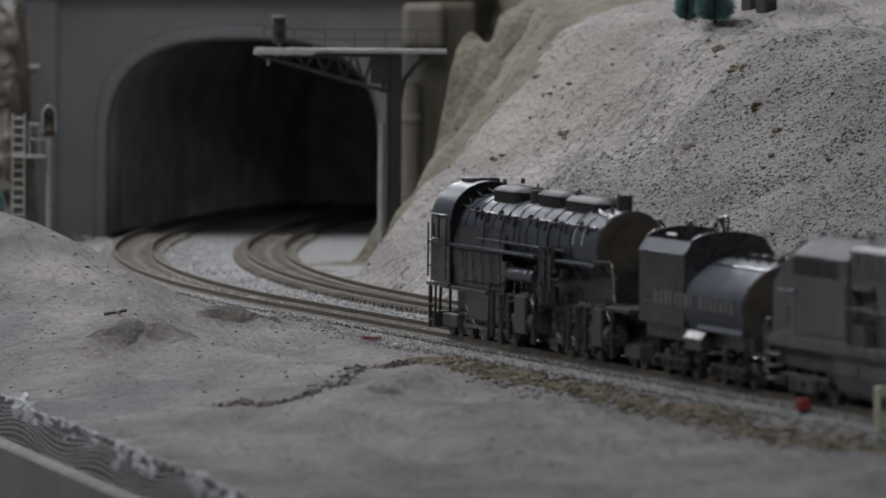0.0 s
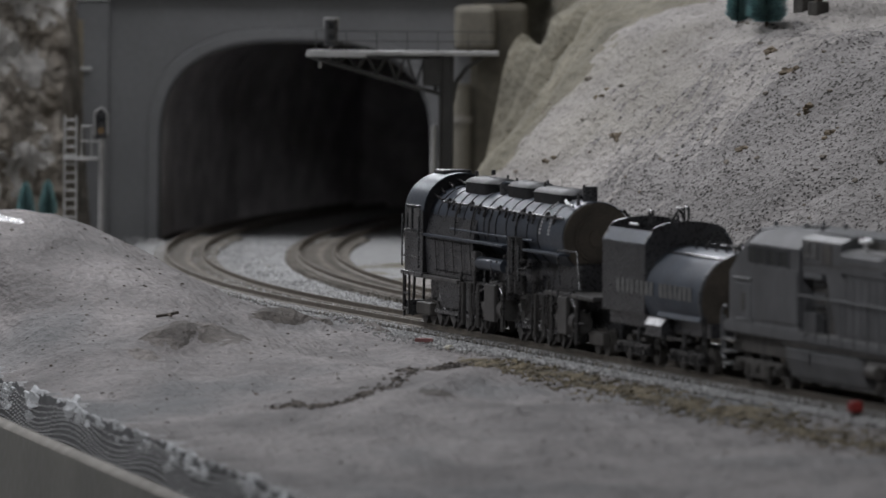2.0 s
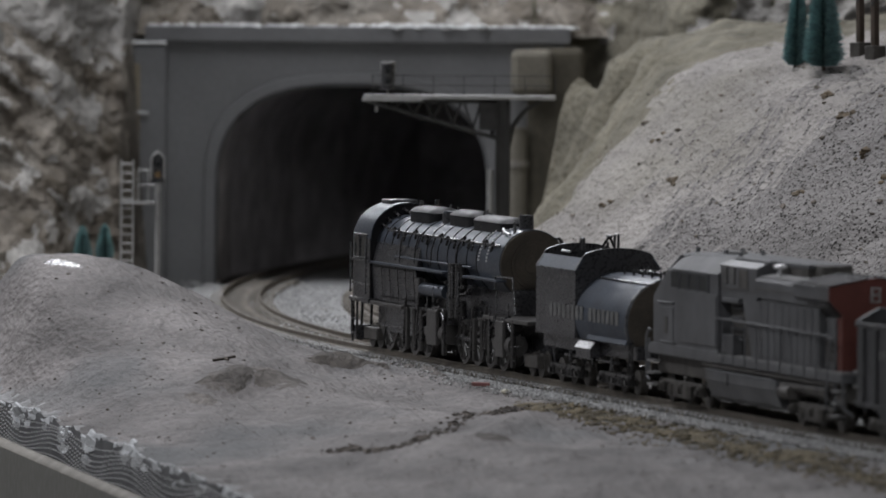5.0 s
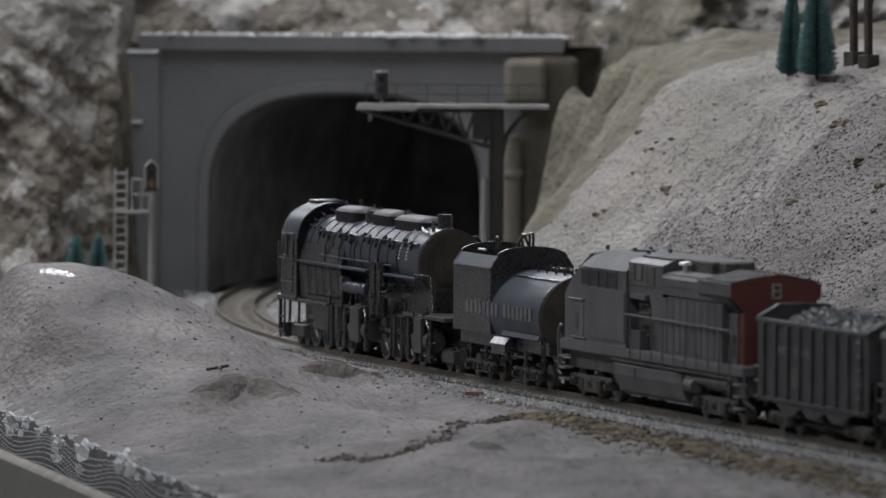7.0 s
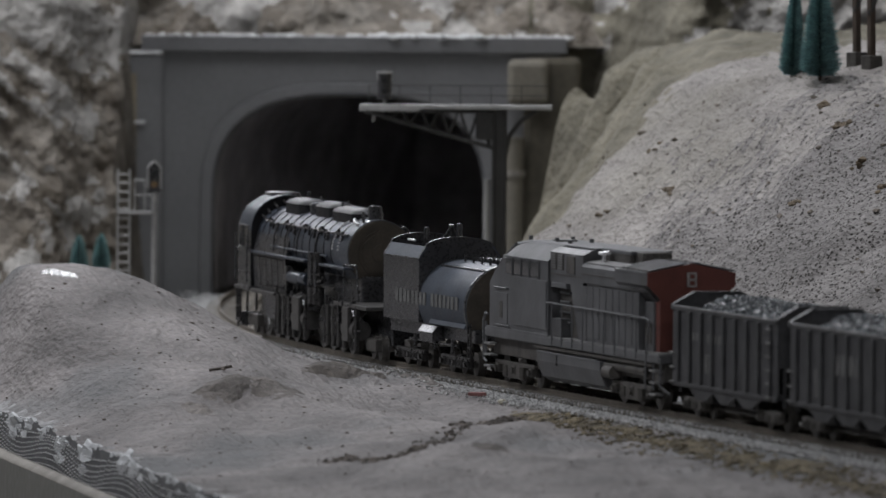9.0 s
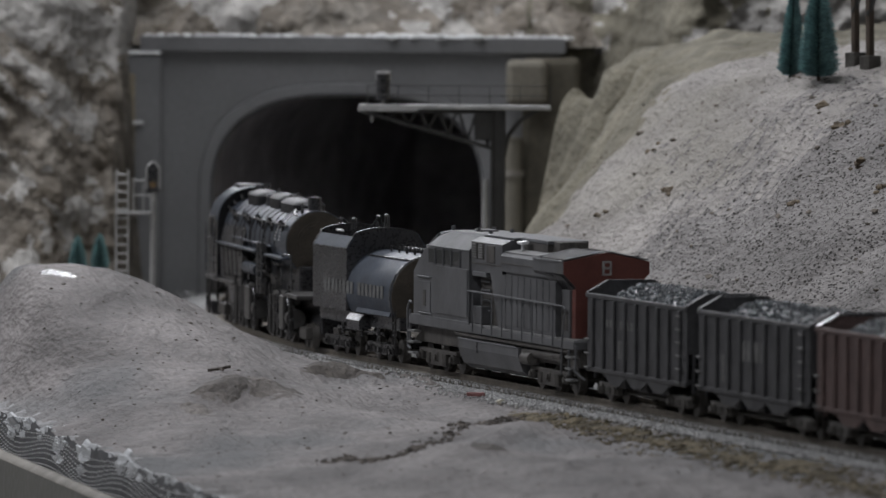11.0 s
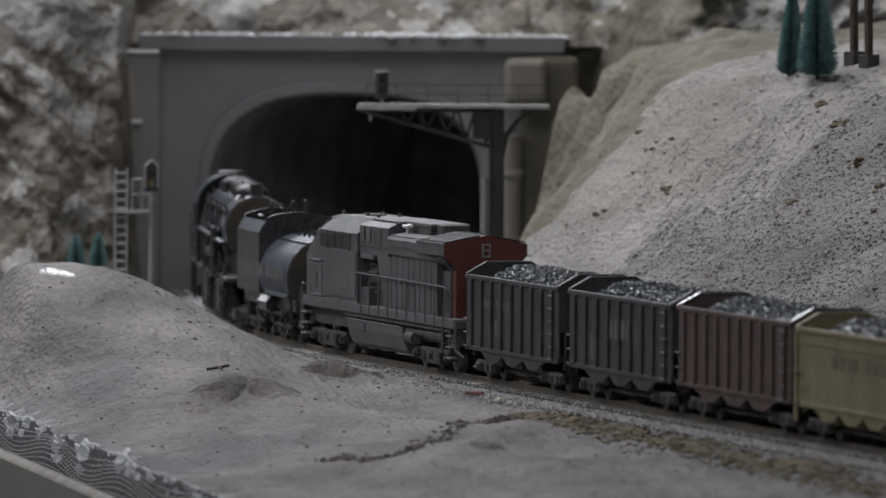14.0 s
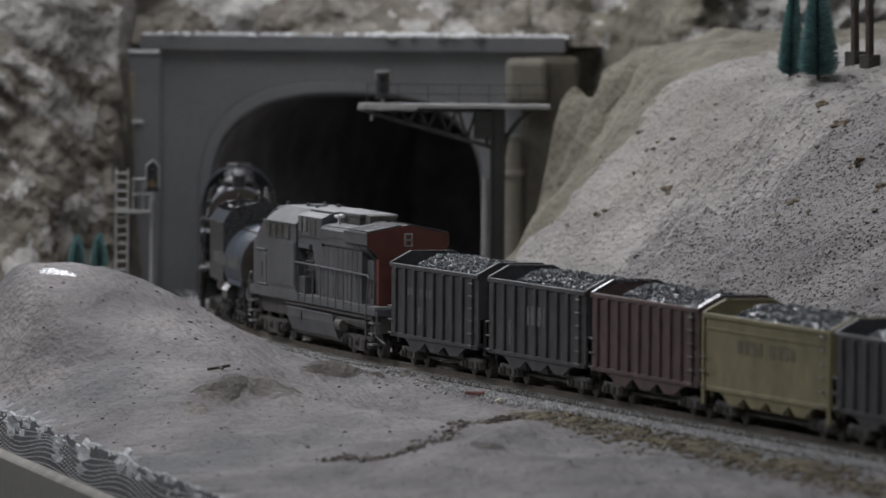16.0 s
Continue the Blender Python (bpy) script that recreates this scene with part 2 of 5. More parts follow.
def height(x, y):
    """The layout's surface, millimetres."""
    off = y - track_y(x)
    z = -4.4
    if off < 0:
        away = smooth(17, 40, -off)
        z += away * 1.6 * smooth(-380, -460, x)
        z -= 3.5 * smooth(20, 60, -off) * smooth(-500, -250, x)
        z -= 12.0 * smooth(60, 230, -off)
        hump = smooth(14, 62, -off)
        z += hump * 41 * bell(x, y, -745, -118, 140, 76)
        z += hump * 9 * bell(x, y, -560, -110, 90, 50)
        z -= hump * 4 * bell(x, y, -400, -62, 90, 24) + 3 * hump * bell(x, y, -590, -160, 60, 26)
        z += 5 * hump * bell(x, y, -425, -112, 60, 12, 0.25) + 4 * hump * bell(x, y, -200, -70, 70, 12, -0.5)
        z += away * (2.4 * fbm(x, y, 3, 110) + 1.5 * fbm(x * 0.4, y, 9, 26, 3) + 0.6 * fbm(x * 0.4, y, 1, 8, 2))
        for cx, cy, rx, ry, h in LUMPS:
            z += h * bell(x, y, cx, cy, rx, ry, 0.12)
        rim = -21 + 1.6 * fbm(x, 0, 12, 30) + 1.2 * fbm(x, 0, 2, 9)
        z += (rim - z) * smooth(34, 0, y - edge_y(x))
    else:
        z += 0.4 * fbm(x, y, 2, 40)
        turn = smooth(-815, -1050, x)
        foot = 92 + 72 * turn + 20 * turn * fbm(x, y, 3, 34)
        k = 1.05 + 0.7 * turn
        rise = max(0, (y - foot)) * k
        crest = 116 + 10 * smooth(-560, -800, x)
        if rise > crest - 12:
            over = rise - (crest - 12)
            rise = crest - 12 + 12 * (1 - math.exp(-over / 24)) + 0.05 * over
        rough = smooth(0, 30, rise)
        z += rise + rough * (5.0 * fbm(x, y, 5, 75) + 2.8 * fbm(x * 0.45, y, 6, 18, 3) + 1.2 * fbm(x * 0.5, y, 8, 7, 2) - 4.5 * math.exp(-(((y - 140) * 0.91 - (x + 456) * 0.41) / 2.6) ** 2) * smooth(118, 128, y) * smooth(185, 165, y))
    return z


def sheet(name, us, vs, fn, mat, parent=None):
    """A surface from a function of two parameters that gives millimetres."""
    pts = [[q * MM for q in fn(u, v)] for u in us for v in vs]
    n = len(vs)
    fs = [(i * n + j, (i + 1) * n + j, (i + 1) * n + j + 1, i * n + j + 1) for i in range(len(us) - 1) for j in range(n - 1)]
    me = bpy.data.meshes.new(name)
    me.from_pydata(pts, [], fs)
    me.polygons.foreach_set("use_smooth", [True] * len(fs))
    me.materials.append(mat)
    ob = new(name, me)
    ob.parent = parent
    return ob


def steps(a, b, d):
    n = max(2, int(round(abs(b - a) / d)) + 1)
    return [a + (b - a) * i / (n - 1) for i in range(n)]


def front_point(x, v):
    y0 = edge_y(x)
    y = y0 + (track_y(x) - 15 - y0) * v
    return x, y, height(x, y)


ground = tagged(sheet("ground", steps(-1180, 620, 3.4) + steps(632, 1150, 14), steps(0, 1, 1 / 84), front_point, M_GROUND), "uneven grey-brown painted plaster ground", kind="structure")
ground.data.materials.append(M_BARE)
for f in ground.data.polygons:
    c = f.center / MM
    if 7 * fbm(c.x, c.y, 6, 30) + 6 * noise.noise(c / 7) + 7 * noise.noise((c.x / 40, 4, 1)) - 0.9 * (c.y - edge_y(c.x)) > -2.5:
        f.material_index = 1
roadbed = tagged(sheet("roadbed", steps(-1740, 1150, 5), steps(-15, 165, 4), lambda x, v: (x, track_y(x) + v, -4.4 + (0.4 * fbm(x, v, 2, 40) if v > 0 else 0)), M_BED),
                 "light grey ballasted track bed of both tracks", kind="structure")
hillside = tagged(sheet("hillside", steps(-1060, 420, 3.2) + steps(432, 1150, 14), steps(86, 460, 3.2), lambda x, y: (x, y + track_y(x) * 0.0, height(x, max(y, track_y(x) + 1))), M_HILL),
                  "steep pale sandy plaster hillside with dark pits", kind="structure")
hillside.data.materials.append(M_OLIVE)
hillside.data.materials.append(M_PITTED)
for f in hillside.data.polygons:
    c = f.center / MM
    if c.x < -880 + 26 * fbm(c.x, c.y, c.z, 40) + 16 * noise.noise(c / 5) + 0.12 * (c.z - 60):
        f.material_index = 1
    elif c.x + 0.9 * (150 - c.y) > -690 + 110 * fbm(c.x, c.y, 2, 50, 3) + 90 * noise.noise(c / 4) + 60 * noise.noise(c / 2):
        f.material_index = 2
sheet("backfill", steps(-1740, 1150, 24), steps(440, 900, 20), lambda x, y: (x, y, 126 + 0.05 * (y - 440) + 5 * fbm(x, y, 4, 90)), M_SNOW, hillside)

# ---------------------------------------------------------------- tunnel portal
P_TURN = -16.3
portal = new("tunnel_portal")
portal.matrix_basis = pose(-1.305, 0.1735, 0, 0, 0, P_TURN)
STAGE = pose(-1.1605, 0.1345, 0, 0, 0, P_TURN)
tagged(portal, "grey concrete double-track tunnel portal with rounded arch", "tunnel portal")


def arch_line(half, top, knee, n=28, power=2.7, foot=-6):
    pts = [(-half, foot)]
    for i in range(n + 1):
        a = math.pi - math.pi * i / n
        c, s = math.cos(a), math.sin(a)
        pts.append((half * math.copysign(abs(c) ** (2 / power), c), knee + (top - knee) * abs(s) ** (2 / power)))
    return pts + [(half, foot)]


def arch_shell(bm, rings):
    """Joins outlines, each a list of (x, y, z) in millimetres, into a shell."""
    vs = [[bm.verts.new((x * MM, y * MM, z * MM)) for x, y, z in ring] for ring in rings]
    for a, b in zip(vs, vs[1:]):
        for i in range(len(a) - 1):
            bm.faces.new((a[i], a[i + 1], b[i + 1], b[i]))
    bmesh.ops.recalc_face_normals(bm, faces=bm.faces[:])
    return bm


def portal_parts():
    # In the portal's space y runs across its face and x towards the viewer.
    inner, ring = arch_line(66, 92.4, 40), arch_line(73.5, 99.6, 40)
    n = len(inner) - 2
    outer = [(-107, -6)] + [(-107 + 210 * i / (n - 1), 114) for i in range(n)] + [(103, -6)]
    part("wall", arch_shell(bmesh.new(), [[(-14, *p) for p in inner], [(-5, *p) for p in inner], [(0, *p) for p in ring], [(0, *p) for p in outer], [(-14, *p) for p in outer]]), M_PORTAL, portal)
    part("arch_ring", arch_shell(bmesh.new(), [[(-5, y * 0.995, z * 0.995) for y, z in inner], [(1.4, y, z) for y, z in arch_line(67.5, 94, 40)], [(1.4, y, z) for y, z in arch_line(72.5, 98.6, 40)], [(-2, *p) for p in ring]]), M_PORTAL, portal)
    part("parapet", boxed(-16, 3.5, -102, 106, 113.6, 121.6, bev=0.7), M_PORTAL, portal)
    left = part("pilaster", boxed(-10, 4, -113, -91, -6, 112, bev=1.5), M_PORTAL, portal)
    part("cap", boxed(-11, 4.8, -114, -91.5, 112.1, 113.7, bev=0.7), M_SNOW, left, "pale worn cap edge")
    part("cap_return", boxed(-8, 3.4, -115.2, -113.1, 103, 112.6, bev=0.9), M_SNOW, left, "pale worn cap edge")
    part("weathered_cheek", boxed(-9, 4.6, -112.6, -104, -6, 103, bev=1.0), M_CHEEK, left, "brown weathered side of the pilaster")
    part("joint", boxed(3.9, 5.4, -112.6, -100, 78, 79.6, bev=0.3), M_SNOW, left)
    # added block whose dark colour stands for the column's shadow
    part("buttress", boxed(-10, 6, 85, 113, -6, 112, bev=3), M_SHADE, portal, "dark brown block standing for the shadow beside the column")


portal_parts()
col_bm = rods([((10, 80, -6), (10, 80, 72))], 5.0, 18)
rod(col_bm, (10 * MM, 80 * MM, 72 * MM), (10 * MM, 80 * MM, 73 * MM), 5.4 * MM, 18)
drain = part("drain_column", col_bm, M_COLUMN, portal, "weathered beige round column")
part("collar", rods([((10, 80, 54), (10, 80, 57))], 6.0, 18), M_LIP, drain)
part("head", boxed(-2, 15, 77, 97, 89, 111, bev=3), M_COLUMN, portal, "weathered beige block at the parapet")
# the tube behind the arch
tube = part("tunnel_lining", arch_shell(bmesh.new(), [[(x, y + 0.0006 * (x + 14) ** 2, z) for y, z in arch_line(68.5, 95.5, 41)] for x in (-14, -120, -260, -420)]), M_INSIDE, portal, "tunnel lining, paled to stand for haze over the dark")
part("tunnel_end", boxed(-424, -420, -20, 190, -10, 110), M_INSIDE, portal)

# ---------------------------------------------------------------- rock behind and beside the portal
def to_world(d, u, z):
    p = STAGE @ Vector((d * MM, u * MM, z * MM))
    return p.x / MM, p.y / MM, p.z / MM


def strata(u, v):
    """Slanting broken layers of the cast rock, 0 in the hollows to 1 on the crests."""
    along, across = (u - v) * 0.7, (u + v) * 0.7 + 9 * fbm(u, v, 2, 45)
    a = 1 - abs(noise.noise((along / 58, across / 15, 3.0))) * 2.2
    b = 1 - abs(noise.noise((along / 24, across / 7, 9.0))) * 2.2
    return 0.62 * a + 0.38 * b


def cliff_left(u, v):
    jag = 22 * strata(u, v) + 14 * fbm(u, v * 0.5, 1, 44) + 4 * fbm(u, v, 7, 9)
    return to_world(-150 + 95 * smooth(-101, -116, u) + 55 * smooth(-116, -150, u) + 30 * smooth(-140, -200, u) - 0.62 * v + 0.40 * jag * smooth(-100, -112, u), u + 4 * fbm(u, v, 4, 30) * smooth(-105, -125, u), v)


def cliff_top(u, v):
    jag = 22 * (1 - 2 * abs(noise.noise((u / 40, v / 26, 8.0)))) + 16 * fbm(u, v, 11, 60) + 9 * fbm(u, v, 17, 18)
    return to_world(-172 - 1.1 * (v - 118) + 0.5 * jag + 110 * smooth(90, 330, u), u * 1.03, v)


def frosted(ob, keep):
    """White streaks over the crests of a rock face, which also paint their highlights."""
    ob.data.materials.append(M_FROST)
    back = STAGE.inverted()
    for f in ob.data.polygons:
        q = back @ f.center / MM
        if keep(q.y, q.z, f.normal):
            f.material_index = 1


cliff = tagged(sheet("rock_face_left", steps(-330, -101, 1.7), steps(-12, 172, 1.7), cliff_left, M_ROCK), "rugged brown and white rock face beside the portal", kind="structure")
# more white towards the top, where the rock is brighter lit
frosted(cliff, lambda u, v, n: strata(u, v) + 0.5 * fbm(u, v, 5, 26) + 0.35 * noise.noise((u / 5, v / 5, 2)) + 0.75 * smooth(95, 140, v) - 0.40 * smooth(-140, -112, u) > 0.74)
crown = tagged(sheet("rock_face_top", steps(-116, 520, 1.8), steps(117, 172, 1.5), cliff_top, M_ROCK), "rugged rock slope above the tunnel portal", kind="structure")
frosted(crown, lambda u, v, n: 0.9 * fbm(u, v, 15, 40) + 0.35 * noise.noise((u / 6, v / 5, 2)) + 0.75 * smooth(150, 260, u) + 0.25 * smooth(-60, -110, u) + 0.25 * smooth(128, 145, v) > 0.42)
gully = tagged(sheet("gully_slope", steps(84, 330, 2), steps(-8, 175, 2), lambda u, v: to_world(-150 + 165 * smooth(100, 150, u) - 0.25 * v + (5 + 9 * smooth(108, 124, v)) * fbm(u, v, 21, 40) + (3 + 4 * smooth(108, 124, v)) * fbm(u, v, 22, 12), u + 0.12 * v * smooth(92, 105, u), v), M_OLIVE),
               "olive plaster gully beside the portal, shade in its colour", kind="structure")
frosted(gully, lambda u, v, n: v > 116 + 8 * fbm(u, v, 3, 20) and 1.1 * fbm(u, v, 15, 34) + 0.4 * noise.noise((u / 6, v / 5, 2)) + 0.5 * smooth(120, 230, u) > 0.12)


def chunk(bm, x, y, z, r, sub=1, flat=0.7, wob=0.35, seed=0, long=1.0):
    """An irregular lump, millimetres."""
    rnd = random.Random(seed)
    g = bmesh.ops.create_icosphere(bm, subdivisions=sub, radius=1.0)
    off = Vector((rnd.random() * 90, rnd.random() * 90, rnd.random() * 90))
    for v in g["verts"]:
        k = r * (1 + wob * 1.6 * noise.noise(v.co * 1.3 + off))
        v.co = Vector((x + v.co.x * k * long, y + v.co.y * k, z + v.co.z * k * flat)) * MM


snow_bm = bmesh.new()
rnd = random.Random(4)
for i in range(170):
    u = rnd.uniform(-99, 103) if i % 4 else rnd.uniform(5, 60)
    x, y, z = to_world(rnd.uniform(-160, -147), u * 1.03, 121.5)
    chunk(snow_bm, x, y, z, rnd.uniform(0.8, 2.0) + (1.4 * rnd.random() if i % 4 == 0 else 0), 2, 0.5, 0.5, i, 1.6)
tagged(obj("snow_ridge", snow_bm, M_SNOW), "white plaster crumbs along the portal parapet", "plaster crumbs", kind="stuff")

# ---------------------------------------------------------------- layout front: screen, lip, fascia
def front_strip(name, z_hi, z_lo, out_hi, out_lo, mat, label):
    return tagged(sheet(name, steps(-1740, 1150, 10), [0, 0.33, 0.66, 1], lambda x, v: (x, edge_y(x) - out_hi - (out_lo - out_hi) * v, z_hi + (z_lo - z_hi) * v), mat), label, kind="structure")


def rim_z(x):
    return height(x, edge_y(x)) + 0.5


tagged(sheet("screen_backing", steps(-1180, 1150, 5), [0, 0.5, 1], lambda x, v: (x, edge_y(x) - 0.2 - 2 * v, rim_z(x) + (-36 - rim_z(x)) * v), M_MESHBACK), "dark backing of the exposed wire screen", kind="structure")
screen = tagged(new("wire_screen"), "bent grey wire screen showing under broken plaster", "wire screen")


def screen_rim(x):
    return sum(rim_z(x + k * 14) for k in range(-3, 4)) / 7


def screen_point(x, v):
    """v from the top (0) to the lip (1)."""
    sag = 0.42 * math.sin(x / 31.0)
    w = min(1, max(0, v + sag * v * (1 - v) * 2))
    return Vector((x, edge_y(x) - 1.2 - 2.4 * w - 0.8 * math.sin(v * 3.1), screen_rim(x) - 1 + (-35 - screen_rim(x)) * w)) * MM


def wire(bm, pts, r):
    ring = None
    for p in pts:
        cur = [bm.verts.new(p + Vector((0, c * r, s * r))) for c, s in ((1, 0), (-0.5, 0.87), (-0.5, -0.87))]
        if ring:
            for i in range(3):
                bm.faces.new((ring[i], ring[(i + 1) % 3], cur[(i + 1) % 3], cur[i]))
        ring = cur


wb = bmesh.new()
for k in range(1, 9):
    wire(wb, [screen_point(x, k / 9) for x in steps(-620, 200, 4)], 0.05 * MM)
part("long_wire", wb, M_RAIL, screen)
wb = bmesh.new()
for i in range(140):
    x = -620 + i * 6.4
    for k in range(1, 9):
        p = screen_point(x, k / 9)
        bmesh.ops.create_cube(wb, size=0.56 * MM, matrix=Matrix.Translation(p + Vector((0, -0.25 * MM, 0))))
cross = part("cross_wire", wb, M_WIRE, screen)
tagged(cross, kind="stuff")

chips = bmesh.new()
rnd = random.Random(9)


def scrap(bm, x, y, z, r):
    """A torn flat scrap of plaster."""
    n = rnd.randint(11, 17)
    tip, lean = rnd.uniform(0, 6.3), rnd.uniform(-0.5, 0.9)
    ring = []
    for k in range(n):
        a = tip + 6.283 * k / n
        q = r * (0.85 + 0.75 * noise.noise((1.7 * math.cos(a) + x, 1.7 * math.sin(a), r)))
        ring.append(Vector((x + q * math.cos(a) * 3.4, y - lean * q * math.sin(a), z + q * math.sin(a))))
    front = [bm.verts.new(p * MM) for p in ring]
    back = [bm.verts.new((p + Vector((0.2, 0.9, 0.3))) * MM) for p in ring]
    bm.faces.new(front), bm.faces.new(back[::-1])
    for k in range(n):
        bm.faces.new((front[k], back[k], back[(k + 1) % n], front[(k + 1) % n]))


for i in range(210):
    x = rnd.uniform(-620, 420)
    dense = noise.noise((x / 34, 0, 5))
    if dense < 0.0 and rnd.random() < 0.75:
        continue
    drop = abs(rnd.gauss(0, 1.6 + 4 * max(0, dense)))
    scrap(chips, x, edge_y(x) - 0.5 - 0.25 * drop, rim_z(x) - 0.4 - 1.3 * drop, rnd.uniform(0.4, 1.6) + 5.5 * max(0, dense) * rnd.random())
tagged(obj("plaster_chips", chips, M_SHARD), "broken white plaster edge over the wire screen", "plaster chips", kind="stuff")
tagged(sheet("fascia_lip", steps(-1740, 1150, 10), [0, 0.2, 0.8, 1], lambda x, v: (x, edge_y(x) - 3.0 - 4.5 * smooth(0, 0.5, v), -34.5 - 2.6 * smooth(0.4, 1, v)), M_LIP), "raw pale top edge of the fascia board", kind="structure")
tagged(sheet("fascia", steps(-1740, 1150, 17), [0, 0.01, 0.3, 1], lambda x, v: (x, edge_y(x) - 7.4 - 0.5 * smooth(0, 0.01, v), -37 - 1113 * v), M_FASCIA), "dark olive-grey painted fascia board of the layout", kind="structure")

for x0 in (-1741, 1150):
    tagged(obj("layout_side", boxed(x0, x0 + 12, edge_y(x0) - 6, 900, -1150, -8), M_FASCIA), "painted end panel of the layout", kind="structure")
tagged(obj("layout_back", boxed(-1741, 1162, 900, 912, -1150, 150), M_FASCIA), "painted back panel of the layout", kind="structure")
tagged(sheet("mountain_top", steps(-330, 520, 10), steps(-700, -226, 10), lambda u, d: to_world(d, u * 1.03, 171 + 6 * fbm(u, d, 31, 70)), M_ROCK), "rock top of the tunnel hill", kind="structure")

# ---------------------------------------------------------------- the room round the layout
def room():
    for nm, a in (("floor", (-8000, 5200, -3600, 3600, -1160, -1150)), ("wall_west", (-8010, -8000, -3600, 3600, -1150, 1500)), ("wall_east", (5200, 5210, -3600, 3600, -1150, 1500)),
                  ("wall_north", (-8000, 5200, 3600, 3610, -1150, 1500)), ("wall_south", (-8000, 5200, -3610, -3600, -1150, 1500)), ("ceiling", (-8000, 5200, -3600, 3600, 1500, 1510))):
        tagged(obj(nm, boxed(*a), M_ROOM), "plain dull painted room surface", kind="structure")


room()

# ---------------------------------------------------------------- train helpers
T0 = 870.15


def train_s(t):
    """How far the train still has to run at t seconds, millimetres."""
    return ((-0.0107272 * t + 0.214555) * t - 55.00992) * t + T0


WHEELS, RODS = [], []


def each(name, pairs, r, n, mat, parent):
    """One part for every rod."""
    for a, b in pairs:
        part(name, rods([(a, b)], r, n), mat, parent)


def wheel_mesh(r, spokes=0, half=8.0, tread=2.2):
    bm = bmesh.new()
    n = 20
    for sgn in (-1, 1):
        y0, y1 = sgn * half, sgn * (half + tread)
        rod(bm, (0, y0 * MM, 0), (0, y1 * MM, 0), r * MM, n)
        rod(bm, (0, (y0 - sgn * 0.7) * MM, 0), (0, y0 * MM, 0), (r + 0.7) * MM, n)
        rod(bm, (0, y1 * MM, 0), (0, (y1 + sgn * 0.7) * MM, 0), r * 0.3 * MM, 10)
        for k in range(spokes):
            a = 2 * math.pi * k / spokes
            c, s = math.cos(a), math.sin(a)
            rod(bm, (c * r * 0.2 * MM, (y1 + sgn * 0.3) * MM, s * r * 0.2 * MM), (c * r * 0.82 * MM, (y1 + sgn * 0.3) * MM, s * r * 0.82 * MM), 0.5 * MM, 4)
        if spokes:
            box(bm, -r * 0.55 * MM, r * 0.55 * MM, min(y1, y1 + sgn) * MM, max(y1, y1 + sgn) * MM, -r * 0.85 * MM, -r * 0.35 * MM)
    rod(bm, (0, -half * MM, 0), (0, half * MM, 0), 1.0 * MM, 8)
    me = bpy.data.meshes.new("wheelset")
    bm.to_mesh(me)
    bm.free()
    me.materials.append(M_WHEEL if spokes else M_TRUCK)
    return me


W_DRIVER, W_BIG, W_SMALL = wheel_mesh(9.2, 12), wheel_mesh(5.8), wheel_mesh(4.8)


def wheelset(parent, me, x, r):
    w = new("wheelset", me)
    w.parent = parent
    w.location = (x * MM, 0, r * MM)
    WHEELS.append((w, x, r))
    return w


def truck(parent, x, spread, axles, me, r, mat=M_TRUCK, heavy=False):
    """A truck with its side frames, journal boxes, springs and wheelsets; spread: first to last axle."""
    t = new("truck", None)
    bm = bmesh.new()
    h = spread / 2
    for sgn in (-1, 1):
        y = sgn * 13.2
        lo, hi = (4.2, 9.0) if heavy else (4.6, 7.6)
        box(bm, (-h - 4) * MM, (h + 4) * MM, (y - 0.9) * MM, (y + 0.9) * MM, hi * MM - 1.6 * MM, hi * MM, bev=0.4 * MM)
        box(bm, (-h * 0.55) * MM, (h * 0.55) * MM, (y - 1.0) * MM, (y + 1.0) * MM, (lo - 1.8) * MM, (hi - 1.0) * MM, bev=0.5 * MM)
        for i in range(axles):
            ax = -h + spread * i / (axles - 1)
            box(bm, (ax - 2.0) * MM, (ax + 2.0) * MM, (y - 1.5) * MM, (y + 1.5) * MM, (r - 1.7) * MM, (r + 2.2) * MM, bev=0.5 * MM)
            rod(bm, (ax * MM, (y + sgn * 1.4) * MM, r * MM), (ax * MM, (y + sgn * 2.4) * MM, r * MM), 1.3 * MM, 10)
        for i in range(axles - 1):
            ax = -h + spread * (i + 0.5) / (axles - 1)
            for dx in (-1.6, 0, 1.6):
                rod(bm, ((ax + dx) * MM, (y + sgn * 1.2) * MM, (lo - 1) * MM), ((ax + dx) * MM, (y + sgn * 1.2) * MM, (hi - 1.6) * MM), 0.7 * MM, 8)
    box(bm, -3 * MM, 3 * MM, -12.5 * MM, 12.5 * MM, 4.4 * MM, 8 * MM, bev=0.5 * MM)
    me_t = bpy.data.meshes.new("truck")
    bm.to_mesh(me_t)
    bm.free()
    me_t.materials.append(mat)
    t.name = "truck"
    scene.collection.objects.unlink(t)
    bpy.data.objects.remove(t)
    t = new("truck", me_t)
    t.parent = parent
    t.location = (x * MM, 0, 0)
    for i in range(axles):
        wheelset(t, me, -h + spread * i / (axles - 1), r)
    return t


def coupler(parent, x0, x1):
    a, b = min(x0, x1), max(x0, x1)
    bm = boxed(a, b, -1.2, 1.2, 6.2, 8.6, bev=0.4)
    k = x1
    box(bm, (k - 1.8) * MM, (k + 1.8) * MM, -2.2 * MM, 2.2 * MM, 5.6 * MM, 9.2 * MM, bev=0.6 * MM)
    part("coupler", bm, M_TRUCK, parent)


